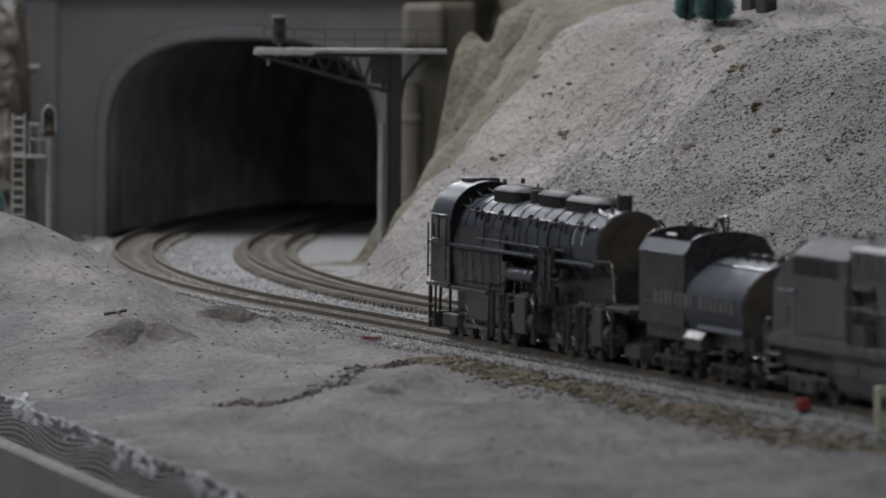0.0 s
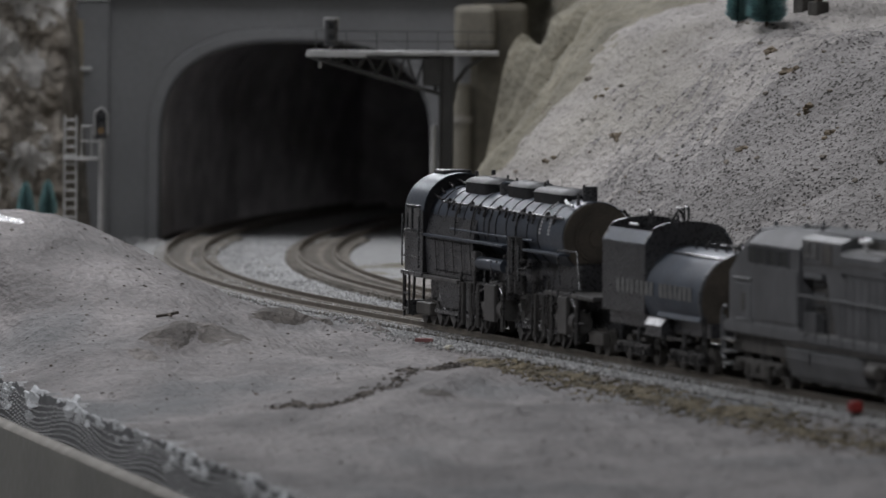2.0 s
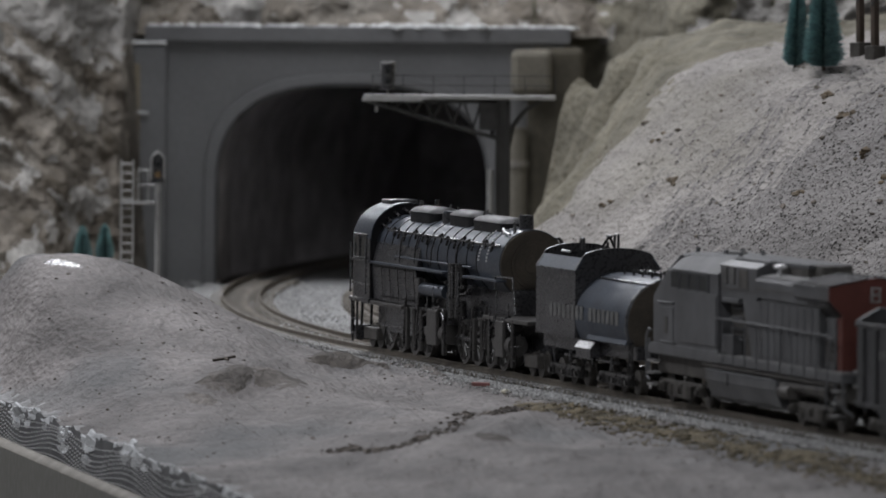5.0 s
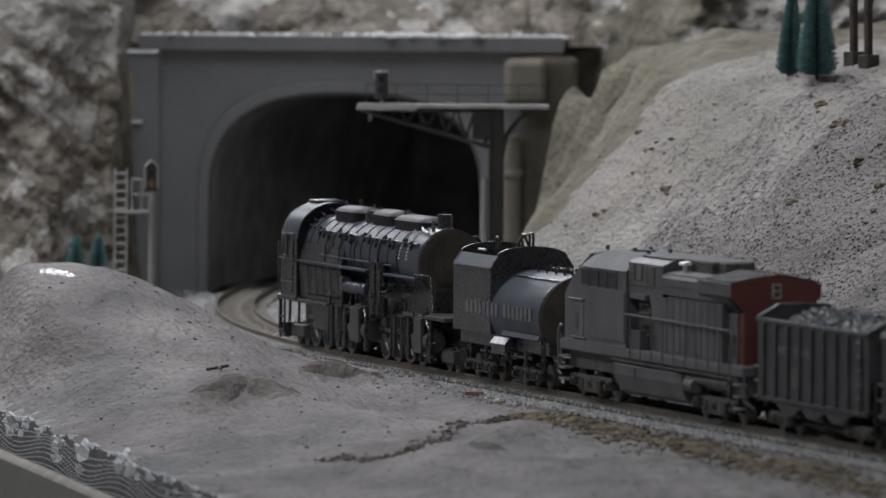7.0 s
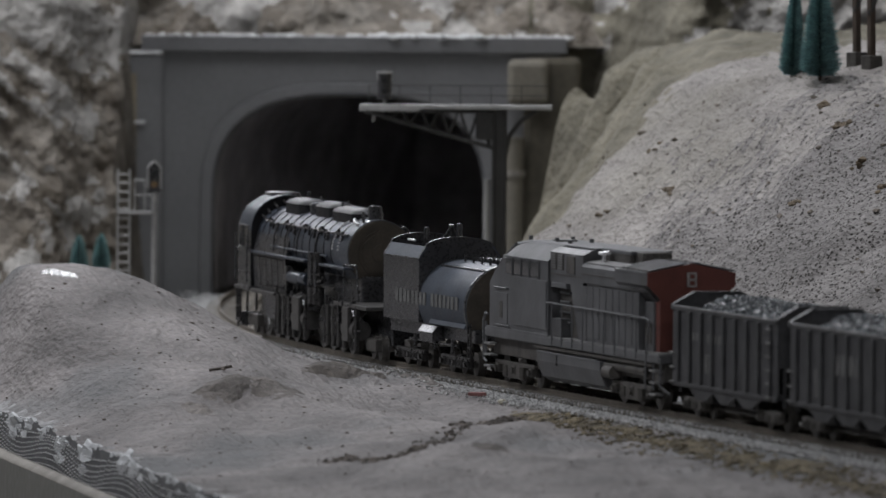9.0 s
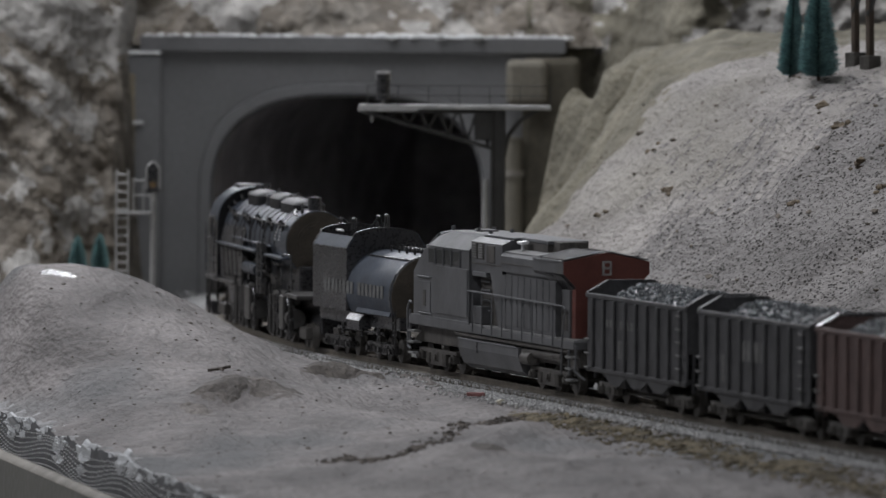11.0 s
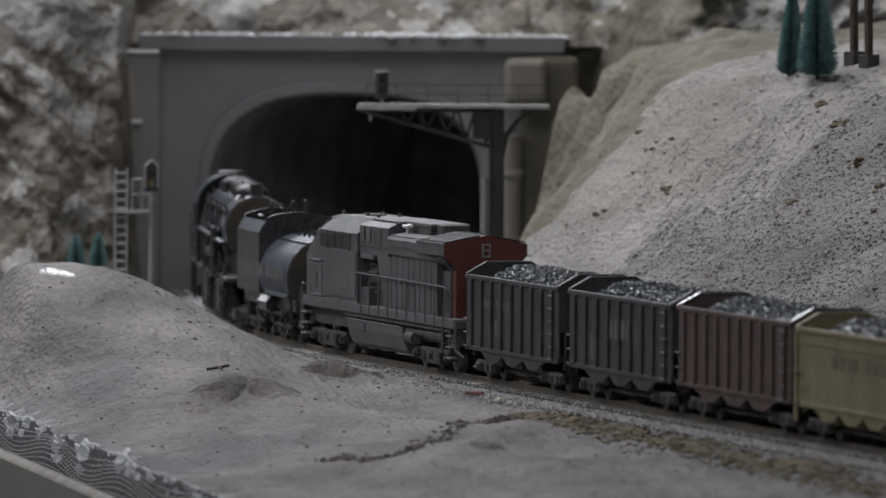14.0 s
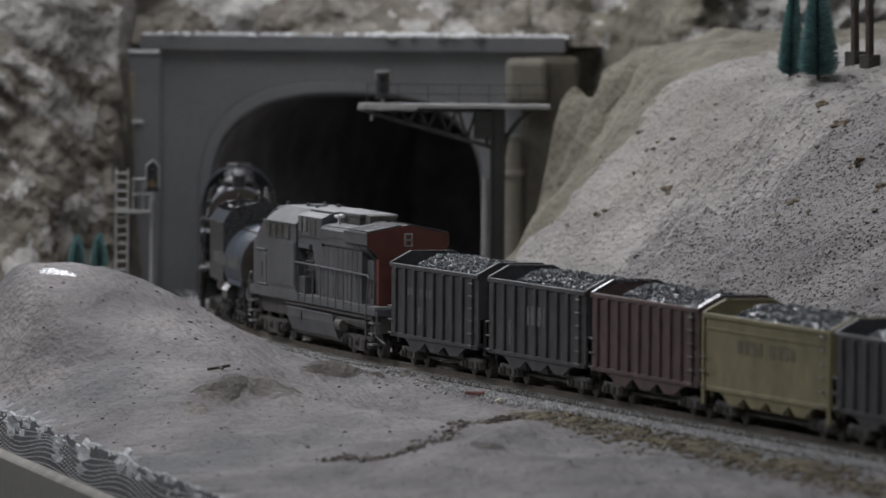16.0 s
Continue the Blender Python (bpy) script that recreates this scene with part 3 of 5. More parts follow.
def tube_bm(r, cz, x0, x1, n=40, cap=True):
    bm = bmesh.new()
    rod(bm, (x0 * MM, 0, cz * MM), (x1 * MM, 0, cz * MM), r * MM, n)
    return bm


def smooth_part(ob, angle=35):
    ob.data.polygons.foreach_set("use_smooth", [True] * len(ob.data.polygons))
    ob.data.set_sharp_from_angle(angle=radians(angle))
    return ob


def rivets(parent, pts, r, mat, name="rivets"):
    bm = bmesh.new()
    for p in pts:
        bmesh.ops.create_cube(bm, size=2 * r * MM, matrix=Matrix.Translation(Vector(p) * MM))
    return tagged(part(name, bm, mat, parent), kind="stuff")


def bar_writing(parent, name, x0, x1, y, z0, z1, count, mat, seed=1, skip=(), slope=0.0):
    """Lettering that stands as plain bars."""
    bm = bmesh.new()
    w = (x1 - x0) / count
    for i in range(count):
        if i in skip:
            continue
        dz = slope * i
        box(bm, (x0 + i * w + 0.14 * w) * MM, (x0 + (i + 0.84) * w) * MM, (y - 0.10) * MM, (y + 0.10) * MM, (z0 + dz) * MM, (z1 + dz) * MM)
    return part(name, bm, mat, parent)


# ---------------------------------------------------------------- steam engine (cab at the front)
def saddle_dome(parent, name, x0, x1, top, wide, mat):
    """A long low casing astride the boiler: upright sides, rounded ends, a rolled rim and a slightly crowned lid."""
    plan = []
    for cx, a0 in ((x1 - wide, -90), (x0 + wide, 90)):
        for i in range(13):
            a = radians(a0 + 15 * i)
            plan.append((cx, math.cos(a), math.sin(a)))
    bm = bmesh.new()
    rings = []
    for r, z in ((wide, 48), (wide, top - 2.9), (wide + 0.3, top - 2.8), (wide + 0.3, top - 2.3), (wide - 0.6, top - 1.5), (wide * 0.7, top - 0.7), (wide * 0.35, top - 0.1), (wide * 0.06, top)):
        rings.append([bm.verts.new(((cx + c * r) * MM, q * r * MM, z * MM)) for cx, c, q in plan])
    n = len(plan)
    for a, b in zip(rings, rings[1:]):
        for i in range(n):
            bm.faces.new((a[i], a[(i + 1) % n], b[(i + 1) % n], b[i]))
    bm.faces.new(rings[-1])
    bmesh.ops.recalc_face_normals(bm, faces=bm.faces[:])
    return smooth_part(part(name, bm, mat, parent), 32)


def steam_engine():
    e = tagged(new("steam_engine"), "black articulated cab-forward steam locomotive with piped boiler", "locomotive")
    cz, R = 42.7, 13.7
    boiler = smooth_part(part("boiler", tube_bm(R, cz, 26, 178, 48), M_BLUE, e, "blue-black jacketed boiler"))
    for x in (38, 50, 62, 74, 88, 102, 118, 132, 146, 160, 174):
        smooth_part(part("band", tube_bm(R + 0.25, cz, x, x + 0.9, 48), M_BAND, boiler))
    smokebox = smooth_part(part("smokebox", tube_bm(R + 0.5, cz, 178, 208.5, 48), M_BLUE, e, "smooth smokebox shell"))
    face = smooth_part(part("smokebox_front", tube_bm(R + 0.1, cz, 208.5, 209.6, 48), M_SOOT, smokebox, "sooty brown smokebox end plate"))
    for r, t in ((9.6, 0.9), (8.4, 1.5), (4.0, 2.2)):
        smooth_part(part("door_ring", tube_bm(r, cz, 209.6, 209.6 + t, 40), M_SOOT, smokebox))
    pts = [(191 + i % 2 * 0, (R + 0.6) * math.sin(a), cz + (R + 0.6) * math.cos(a)) for i, a in enumerate([-1.5 + 0.1 * k for k in range(31)])]
    pts += [(180, p[1], p[2]) for p in pts]
    # rivets in the white glint colour, for sparkle
    rivets(smokebox, pts, 0.42, M_TOOL, "rivet_row")
    # cab
    prof = [(-16.6, 21), (-16.6, 45.6)]
    for i in range(17):
        a = math.pi - math.pi * (i + 1) / 18
        prof.append((16.5 * math.cos(a), 45.6 + 15.2 * math.sin(a) ** 0.96))
    prof += [(16.6, 45.6), (16.6, 21)]
    cab = smooth_part(part("cab", prism(prof, 1.5, 27), M_BLACK, e, "enclosed steel cab with arched roof"), 30)
    rim = prof[1:-1]
    bm = bmesh.new()
    rings = []
    for x, k, dz in ((-1.0, 0.965, -2.0), (1.5, 1.0, -0.7), (6, 1.015, 0), (29, 1.015, 0.0), (29, 0.995, -0.4)):
        rings.append([bm.verts.new((x * MM, y * k * MM, (z + dz + 0.6) * MM)) for y, z in rim])
    for p0, p1 in zip(rings, rings[1:]):
        for i in range(len(rim) - 1):
            bm.faces.new((p0[i], p0[i + 1], p1[i + 1], p1[i]))
    bmesh.ops.recalc_face_normals(bm, faces=bm.faces[:])
    smooth_part(part("roof", bm, M_BLUE, cab), 40)
    smooth_part(part("roof_hatch", boxed(7, 21, -6, 6, 60.4, 62.2, bev=0.6), M_BLACK, cab))
    # black plate added so that the rear wall looks shaded despite the fill lamps
    part("rear_bulkhead", prism([(y * 0.985, z - 0.2) for y, z in prof], 27.05, 27.5), M_LID, cab, "rear wall of the cab, blackened to stand in shade")
    each("turret_pipe", [((27.5, y, z), (33 + (k % 3) * 3, y * 1.02, z - 1.5)) for k, (y, z) in enumerate(((-9, 55), (-6, 57.4), (-2, 58.8), (3, 58.6), (7, 56.8), (-11.5, 52.4)))], 0.55, 6, M_GEAR, cab)
    part("belt_rail", boxed(1.2, 28, -17.1, -16.5, 26.6, 27.6, bev=0.2), M_PIPE, cab)
    part("side_step", boxed(0, 29, -17.6, -16.5, 36.2, 37.2, bev=0.2), M_BLACK, cab)
    for x0, x1 in ((5, 12), (14, 23)):
        part("window", boxed(x0, x1, -16.85, -16.4, 38.4, 47, bev=0.1), M_GLASS, cab)
    part("window_frame", rods([((13, -16.9, 38), (13, -16.9, 47.6)), ((4, -16.9, 47.6), (24, -16.9, 47.6)), ((4, -16.9, 37.9), (24, -16.9, 37.9))], 0.45), M_BLACK, cab)
    part("window", boxed(1.2, 1.7, -12, 12, 42, 51, bev=0.1), M_GLASS, cab)
    each("handrail", [((2.5, -18, 23), (2.5, -18, 44)), ((26, -18, 23), (26, -18, 44))], 0.4, 6, M_PIPE, cab)
    part("step_plate", boxed(0, 30, -18, 18, 19.5, 21.2, bev=0.4), M_BLACK, e)
    # firebox and running boards
    smooth_part(part("firebox", prism([(-15.0, 21), (-15.8, 36), (-13.6, 45), (13.6, 45), (15.8, 36), (15.0, 21)], 28, 94), M_BLACK, e), 30)
    part("ash_pan", prism([(-12, 8), (-14.5, 21), (14.5, 21), (12, 8)], 40, 92), M_BLACK, e)
    for x0, x1, z in ((22, 138, 36.6), (166, 214, 36.4)):
        part("running_board", boxed(x0, x1, -17.2, -12.5, z - 0.5, z + 0.5, bev=0.2), M_BLUE, e)
        part("running_board", boxed(x0, x1, 12.5, 17.2, z - 0.5, z + 0.5, bev=0.2), M_BLUE, e)
    part("lower_board", boxed(16, 78, -17.4, -12, 19.0, 20.6, bev=0.4), M_WHEEL, e)
    part("lower_board", boxed(196, 258, -17.2, 17.2, 20.6, 22.4, bev=0.4), M_WHEEL, e)
    # pipes along the boiler
    for sgn in (-1, 1):
        part("pipe", rods([((44, sgn * 13.2, 50.5), (206, sgn * 13.2, 50.2))], 0.55, 8), M_BLACK, e)
        part("pipe", rods([((60, sgn * 14.9, 40.2), (172, sgn * 14.9, 40.2))], 0.45, 8), M_BLUE, e)
        part("handrail", rods([((206, sgn * 15, 38), (232, sgn * 15.5, 38.5)), ((232, sgn * 15.5, 38.5), (236, sgn * 15.5, 24)), ((206, sgn * 15, 38), (206, sgn * 15, 33))], 0.42, 8), M_PIPE, e)
        for i, x in enumerate((52, 60, 70, 84, 96, 104, 122, 132, 144, 154, 163, 170, 186, 196)):
            a = 0.95 + 0.06 * (i % 3)
            y, z = sgn * math.sin(a) * 15.2, cz + math.cos(a) * 15.2
            part("valve", rods([((x, y, z), (x + 2.2, y + sgn * 1.1, z - 1.4)), ((x, y, z), (x - 1.4, y + sgn * 0.6, z - 3.2)), ((x - 2.2, y + sgn * 0.9, z - 0.6), (x + 1.5, y + sgn * 0.8, z + 0.2))], 0.55, 6), M_GEAR, e)
        for x, zb in ((66, 38), (88, 37), (112, 38), (148, 38)):
            part("stay_pipe", rods([((x, sgn * 12.6, 50.4), (x + 1.5, sgn * 14.8, 45)), ((x + 1.5, sgn * 14.8, 45), (x + 1.5, sgn * 15.2, zb))], 0.35, 6), M_GEAR, e)
    # casings and fittings on top
    saddle_dome(e, "sand_dome", 49, 88, 61.2, 7.0, M_LID)
    turret = smooth_part(part("steam_turret", rods([((98, -1, 54), (98, -1, 59.6))], 4.6, 20), M_BLACK, e), 40)
    smooth_part(part("turret_lid", rods([((98, -1, 59.6), (98, -1, 60.3))], 4.0, 20), M_BLUE, turret), 40)
    saddle_dome(e, "sand_dome", 105, 141, 61.6, 6.0, M_LID)
    saddle_dome(e, "stack_casing", 142, 190, 60.8, 7.0, M_LID)
    for k, x in enumerate((56, 80, 112, 134, 150, 182)):
        part("lifting_lug", rods([((x, (-3, 3)[k % 2], 60.4), (x, (-3, 3)[k % 2], 62.4))], 0.5), M_PIPE, e)
    smooth_part(part("chimney", rods([((199, 0, 55), (199, 0, 61.6)), ((199, 0, 61.6), (199, 0, 62.4))], 3.0, 18), M_BLACK, e))
    part("whistle", rods([((203, -6, 55), (203, -6, 60)), ((206, 7, 52), (207, 11, 53.5)), ((207, 11, 53.5), (207, 14, 50))], 0.7, 8), M_PIPE, e)
    part("headlight_bracket", rods([((190, -7, 56.5), (199, -9, 55.6)), ((199, -9, 55.6), (206, -9, 54.8))], 0.6, 8), M_TOOL, e)
    part("bell", rods([((70, 0, 62), (70, 0, 64))], 0.9, 8), M_BLACK, e)
    part("safety_valve", rods([((40, 2, 60), (40, 2, 62.6))], 0.9, 8), M_BLACK, e)
    # seams, small pipes and bolts along both sides, with added specks for glints
    rnd = random.Random(52)
    for sgn in (-1, 1):
        each("seam_strip", [((x, sgn * 15.5, 22), (x, sgn * 16.4, 36)) for x in (44, 56, 68, 80, 92)], 0.22, 6, M_GEAR, e)
        runs = []
        for k in range(15):
            x, z, y = rnd.uniform(98, 236), rnd.uniform(10, 30), sgn * rnd.uniform(14.6, 17.4)
            if k % 3:
                runs.append(((x, y, z), (x + rnd.uniform(-1, 1), y, z + rnd.uniform(4, 9))))
            else:
                runs.append(((x, y, z), (x + rnd.uniform(8, 18), y, z + rnd.uniform(-0.8, 0.8))))
        each("feed_pipe", runs, 0.36, 6, M_PIPE, e)
        rivets(e, [(rnd.uniform(98, 258), sgn * rnd.uniform(16.8, 18.0), rnd.uniform(5, 20)) for k in range(26)], 0.30, M_PIPE, "oil_cup")
        rivets(e, [(34 + 3.1 * k, sgn * 16.45, 35.2) for k in range(19)] + [(40 + 2.6 * k, sgn * 15.4, 23) for k in range(20)], 0.28, M_GEAR, "bolt_row")
        rivets(e, [(rnd.uniform(96, 236), sgn * rnd.uniform(14.0, 17.0), rnd.uniform(14, 34)) for k in range(34)], 0.6, M_GEAR, "pipe_fitting")
    # air pumps and tanks
    for sgn in (-1, 1):
        for x, r in ((150, 2.9), (157, 2.5)):
            smooth_part(part("air_pump", rods([((x, sgn * 15, 28), (x, sgn * 15, 41)), ((x, sgn * 15, 19), (x, sgn * 15, 26))], r, 14), M_GEAR, e))
        each("pump_pipe", [((147, sgn * 17, 18), (147, sgn * 17, 41)), ((160, sgn * 17, 24), (160, sgn * 17, 38)), ((153, sgn * 17.4, 27), (153, sgn * 17.4, 40))], 0.6, 8, M_PIPE, e)
        smooth_part(part("air_tank", rods([((102, sgn * 14.5, 28.5), (136, sgn * 14.5, 28.5))], 2.7, 16), M_BLUE, e))
        part("lubricator", boxed(96, 102, min(sgn * 14, sgn * 17), max(sgn * 14, sgn * 17), 25, 33, bev=0.6), M_GEAR, e)
        # cylinders, valve chests, gear
        for x0, x1 in ((113, 138), (211, 233)):
            smooth_part(part("cylinder", rods([((x0, sgn * 13.4, 11.4), (x1, sgn * 13.4, 11.4))], 4.2, 18), M_WHEEL, e))
            smooth_part(part("valve_chest", rods([((x0 + 1, sgn * 13.6, 19.4), (x1 - 1, sgn * 13.6, 19.4))], 2.5, 14), M_WHEEL, e))
            part("cylinder_jacket", boxed(x0 + 5, x1 - 6, min(sgn * 16.4, sgn * 18.2), max(sgn * 16.4, sgn * 18.2), 6.5, 21, bev=0.5), M_WHEEL, e)
            each("hanger", [((x0 + q, sgn * 16, 3), (x0 + q, sgn * 16, 20)) for q in (-30, -19, -9, 2, 24)], 1.1, 6, M_WHEEL, e)
            each("sand_pipe", [((x0 - 16, sgn * 16.6, 4), (x0 - 12, sgn * 16.4, 26)), ((x0 - 34, sgn * 16.6, 4), (x0 - 32, sgn * 16.4, 24)), ((x0 + 27, sgn * 16.8, 4), (x0 + 27, sgn * 16.8, 22))], 0.55, 6, M_GEAR, e)
            part("cylinder_cock", rods([((x0 + 3, sgn * 17.4, 20), (x0 + 3, sgn * 17.4, 23)), ((x0 + 8, sgn * 17, 21), (x1 - 4, sgn * 17, 22.6)), ((x1 - 2, sgn * 17, 20), (x1 + 2, sgn * 17, 17))], 0.6, 8), M_PIPE, e)
            gx = x0 - 4
            each("valve_gear", [((gx - 22, sgn * 15.6, 14), (gx + 4, sgn * 15.6, 19)), ((gx - 10, sgn * 16, 8), (gx - 6, sgn * 16, 20)), ((gx - 24, sgn * 15.4, 20), (gx + 6, sgn * 15.4, 20.5)), ((gx - 4, sgn * 16, 7), (gx - 4, sgn * 16, 17))], 0.75, 6, M_GEAR, e)
            part("crosshead_guide", boxed(gx - 14, gx + 4, min(sgn * 14, sgn * 16), max(sgn * 14, sgn * 16), 11.6, 13.2, bev=0.3), M_GEAR, e)
    # frames and wheels
    part("frame", boxed(6, 262, -6.8, 6.8, 6, 20, bev=0.5), M_BLACK, e)
    part("lower_casing", boxed(92, 214, -9, 9, 18, 33, bev=1.5), M_BLACK, e)
    for xs in ((36, 55, 74, 93), (147, 165.5, 184, 202.5)):
        for x in xs:
            wheelset(e, W_DRIVER, x, 9.2)
        for sgn in (-1, 1):
            bm = boxed(xs[0] - 2.4, xs[-1] + 2.4, min(sgn * 11.6, sgn * 12.6), max(sgn * 11.6, sgn * 12.6), -0.9, 0.9, bev=0.3)
            r_ = part("side_rod", bm, M_PIPE, e)
            RODS.append(r_)
    for x in (10, 22):
        wheelset(e, W_SMALL, x, 4.8)
    for x in (243, 255):
        wheelset(e, W_SMALL, x, 4.8)
    smooth_part(part("pilot", prism([(-15, 3), (-15.5, 9), (15.5, 9), (15, 3)], -1, 3), M_BLACK, e))
    each("pilot_bar", [((-0.5 - 1.2 * (i % 2), y, 2.4), (0.5, y, 19)) for i, y in enumerate(range(-16, 17, 4))], 0.6, 6, M_GEAR, e)
    part("step", rods([((4, -17.6, 5), (4, -17.6, 20)), ((12, -17.6, 5), (12, -17.6, 20)), ((4, -17.6, 6), (12, -17.6, 6)), ((4, -17.6, 12), (12, -17.6, 12))], 0.5), M_GEAR, e)
    part("journal_box", boxed(240, 258, -13, 13, 3.6, 8.6, bev=0.6), M_TRUCK, e)
    part("journal_box", boxed(6, 26, -13, 13, 3.6, 8.6, bev=0.6), M_TRUCK, e)
    coupler(e, 256, 266)
    return e





# ---------------------------------------------------------------- tender
def tender():
    t = tagged(new("tender"), "black oil tender with rounded tank and arched bunker", "tender")
    top = [(17.4 * math.cos(math.pi * i / 14) * 0.84, 50.2 + 4.0 * math.sin(math.pi * i / 14)) for i in range(15)]
    bunker = part("bunker", boxed(1, 54, -17.5, 17.5, 19, 45.6, bev=0.3), M_BLACK, t, "flat-sided bunker with bevelled top")
    for x0 in (1, 52.4):
        part("bulkhead", prism([(17.4, 45.6), (17.4, 46)] + top + [(-17.4, 46), (-17.4, 45.6)], x0, x0 + 1.6), M_BLACK, bunker)
    for sgn in (-1, 1):
        part("bevel_sheet", prism([(sgn * 17.5, 45.5), (sgn * 14.4, 50.3), (sgn * 13.8, 50.2), (sgn * 16.9, 45.4)], 0.6, 54.4), M_BLUE, bunker)
    R, cz = 17.5, 27.5
    prof = [(R * math.cos(a), cz + R * math.sin(a)) for a in [math.pi * (-0.16 + 1.32 * i / 40) for i in range(41)]]
    tank = smooth_part(part("tank", prism(prof, 54, 122), M_TANK, t, "rounded blue-black water tank"), 25)
    part("tank_end", prism([(y * 0.985, cz + (z - cz) * 0.985) for y, z in prof], 122, 122.7), M_SOOT, tank, "sooty brown tank end")
    part("tank_band", prism([(y * 1.012, cz + (z - cz) * 1.012) for y, z in prof], 119.6, 121.4), M_BLACK, tank)
    part("tank_lip", prism([(-17.9, 19.6), (-17.0, 21.4), (-16.6, 21.3), (-17.4, 19.5)], 70, 121), M_TANK, tank, "pale sloped board along the tank")
    part("tank_lip", boxed(66, 122, 15.2, 17.4, 19.2, 20.8, bev=0.4), M_PIPE, tank)
    for sgn in (-1, 1):
        bar_writing(t, "lettering", 19, 112, sgn * 17.62, 26.6, 31.8, 16, M_LETTER, skip=(8,))
    part("catwalk", boxed(72, 120, 2, 7, 45.8, 46.6, bev=0.2), M_PIPE, t)
    each("catwalk_post", [((x, y, 44), (x, y, 47.5)) for x in (72, 84, 96, 108, 119) for y in (-3, 2, 7)], 0.5, 6, M_BLACK, t)
    part("top_rail", rods([((58, -9, 42.8), (120, -9, 43))], 0.4), M_PIPE, t)
    hatch = part("hatch", rods([((40, 0, 53), (40, 0, 56)), ((30, -8, 52), (30, -8, 57)), ((30, -8, 57), (34, -8, 57)), ((34, -8, 57), (34, -8, 52))], 0.6), M_BLACK, t)
    part("hatch_frame", rods([((20, 9, 52), (20, 9, 58)), ((20, 9, 58), (25, 9, 58)), ((25, 9, 58), (25, 9, 52)), ((40, -3, 53), (42, 0, 58.4)), ((40, 3, 53), (42, 0, 58.4)), ((39, 0, 58.4), (45, 0, 58.4))], 0.55), M_BLACK, t)
    part("hatch_handle", rods([((12, -10, 51.6), (22, -10, 51.6))], 0.5), M_TOOL, t)
    part("rivet_strip", boxed(1, 54, -17.8, -17.4, 44.6, 45.3), M_BLACK, t)
    part("frame", boxed(0, 124, -14, 14, 13.6, 19.2, bev=0.5), M_BLACK, t)
    tb = part("tool_box", prism([(-18.4, 12.4), (-18.4, 15.9), (-16.4, 18.4), (-13, 18.4), (-13, 12.4)], 58.5, 77.5), M_BLACK, t)
    part("lid", prism([(-18.9, 16.0), (-16.9, 18.6), (-16.5, 18.5), (-18.5, 15.9)], 58, 78), M_TOOL, tb, "metal lid, painted white for its reflection")
    part("ladder", rods([((121, -16, 8), (121, -16, 22)), ((124.5, -16, 8), (124.5, -16, 22)), ((121, -16, 12), (124.5, -16, 12)), ((121, -16, 17), (124.5, -16, 17))], 0.45), M_GEAR, t)
    each("brake_rigging", [((30, -14, 11.5), (100, -14, 11.5)), ((40, -15, 9), (40, -15, 14)), ((70, -15, 9), (70, -15, 14)), ((95, -15, 8), (95, -15, 14))], 0.6, 6, M_PIPE, t)
    truck(t, 30, 34, 3, W_SMALL, 4.8, M_GEAR)
    truck(t, 96, 34, 3, W_SMALL, 4.8, M_GEAR)
    coupler(t, 122, 130)
    return t


# ---------------------------------------------------------------- diesel engine
def loft(rings):
    """A closed body through sections, each a list of (x, y, z) in millimetres."""
    bm = bmesh.new()
    vs = [[bm.verts.new((x * MM, y * MM, z * MM)) for x, y, z in ring] for ring in rings]
    n = len(vs[0])
    for a, b in zip(vs, vs[1:]):
        for i in range(n):
            bm.faces.new((a[i], a[(i + 1) % n], b[(i + 1) % n], b[i]))
    bm.faces.new(vs[0]), bm.faces.new(vs[-1][::-1])
    bmesh.ops.recalc_face_normals(bm, faces=bm.faces[:])
    return bm


def section(x, half, waist, side_top, top_half, top, low=18.2):
    return [(x, -half, low), (x, -half, waist), (x, -half, side_top), (x, -top_half, top), (x, top_half, top), (x, half, side_top), (x, half, waist), (x, half, low)]


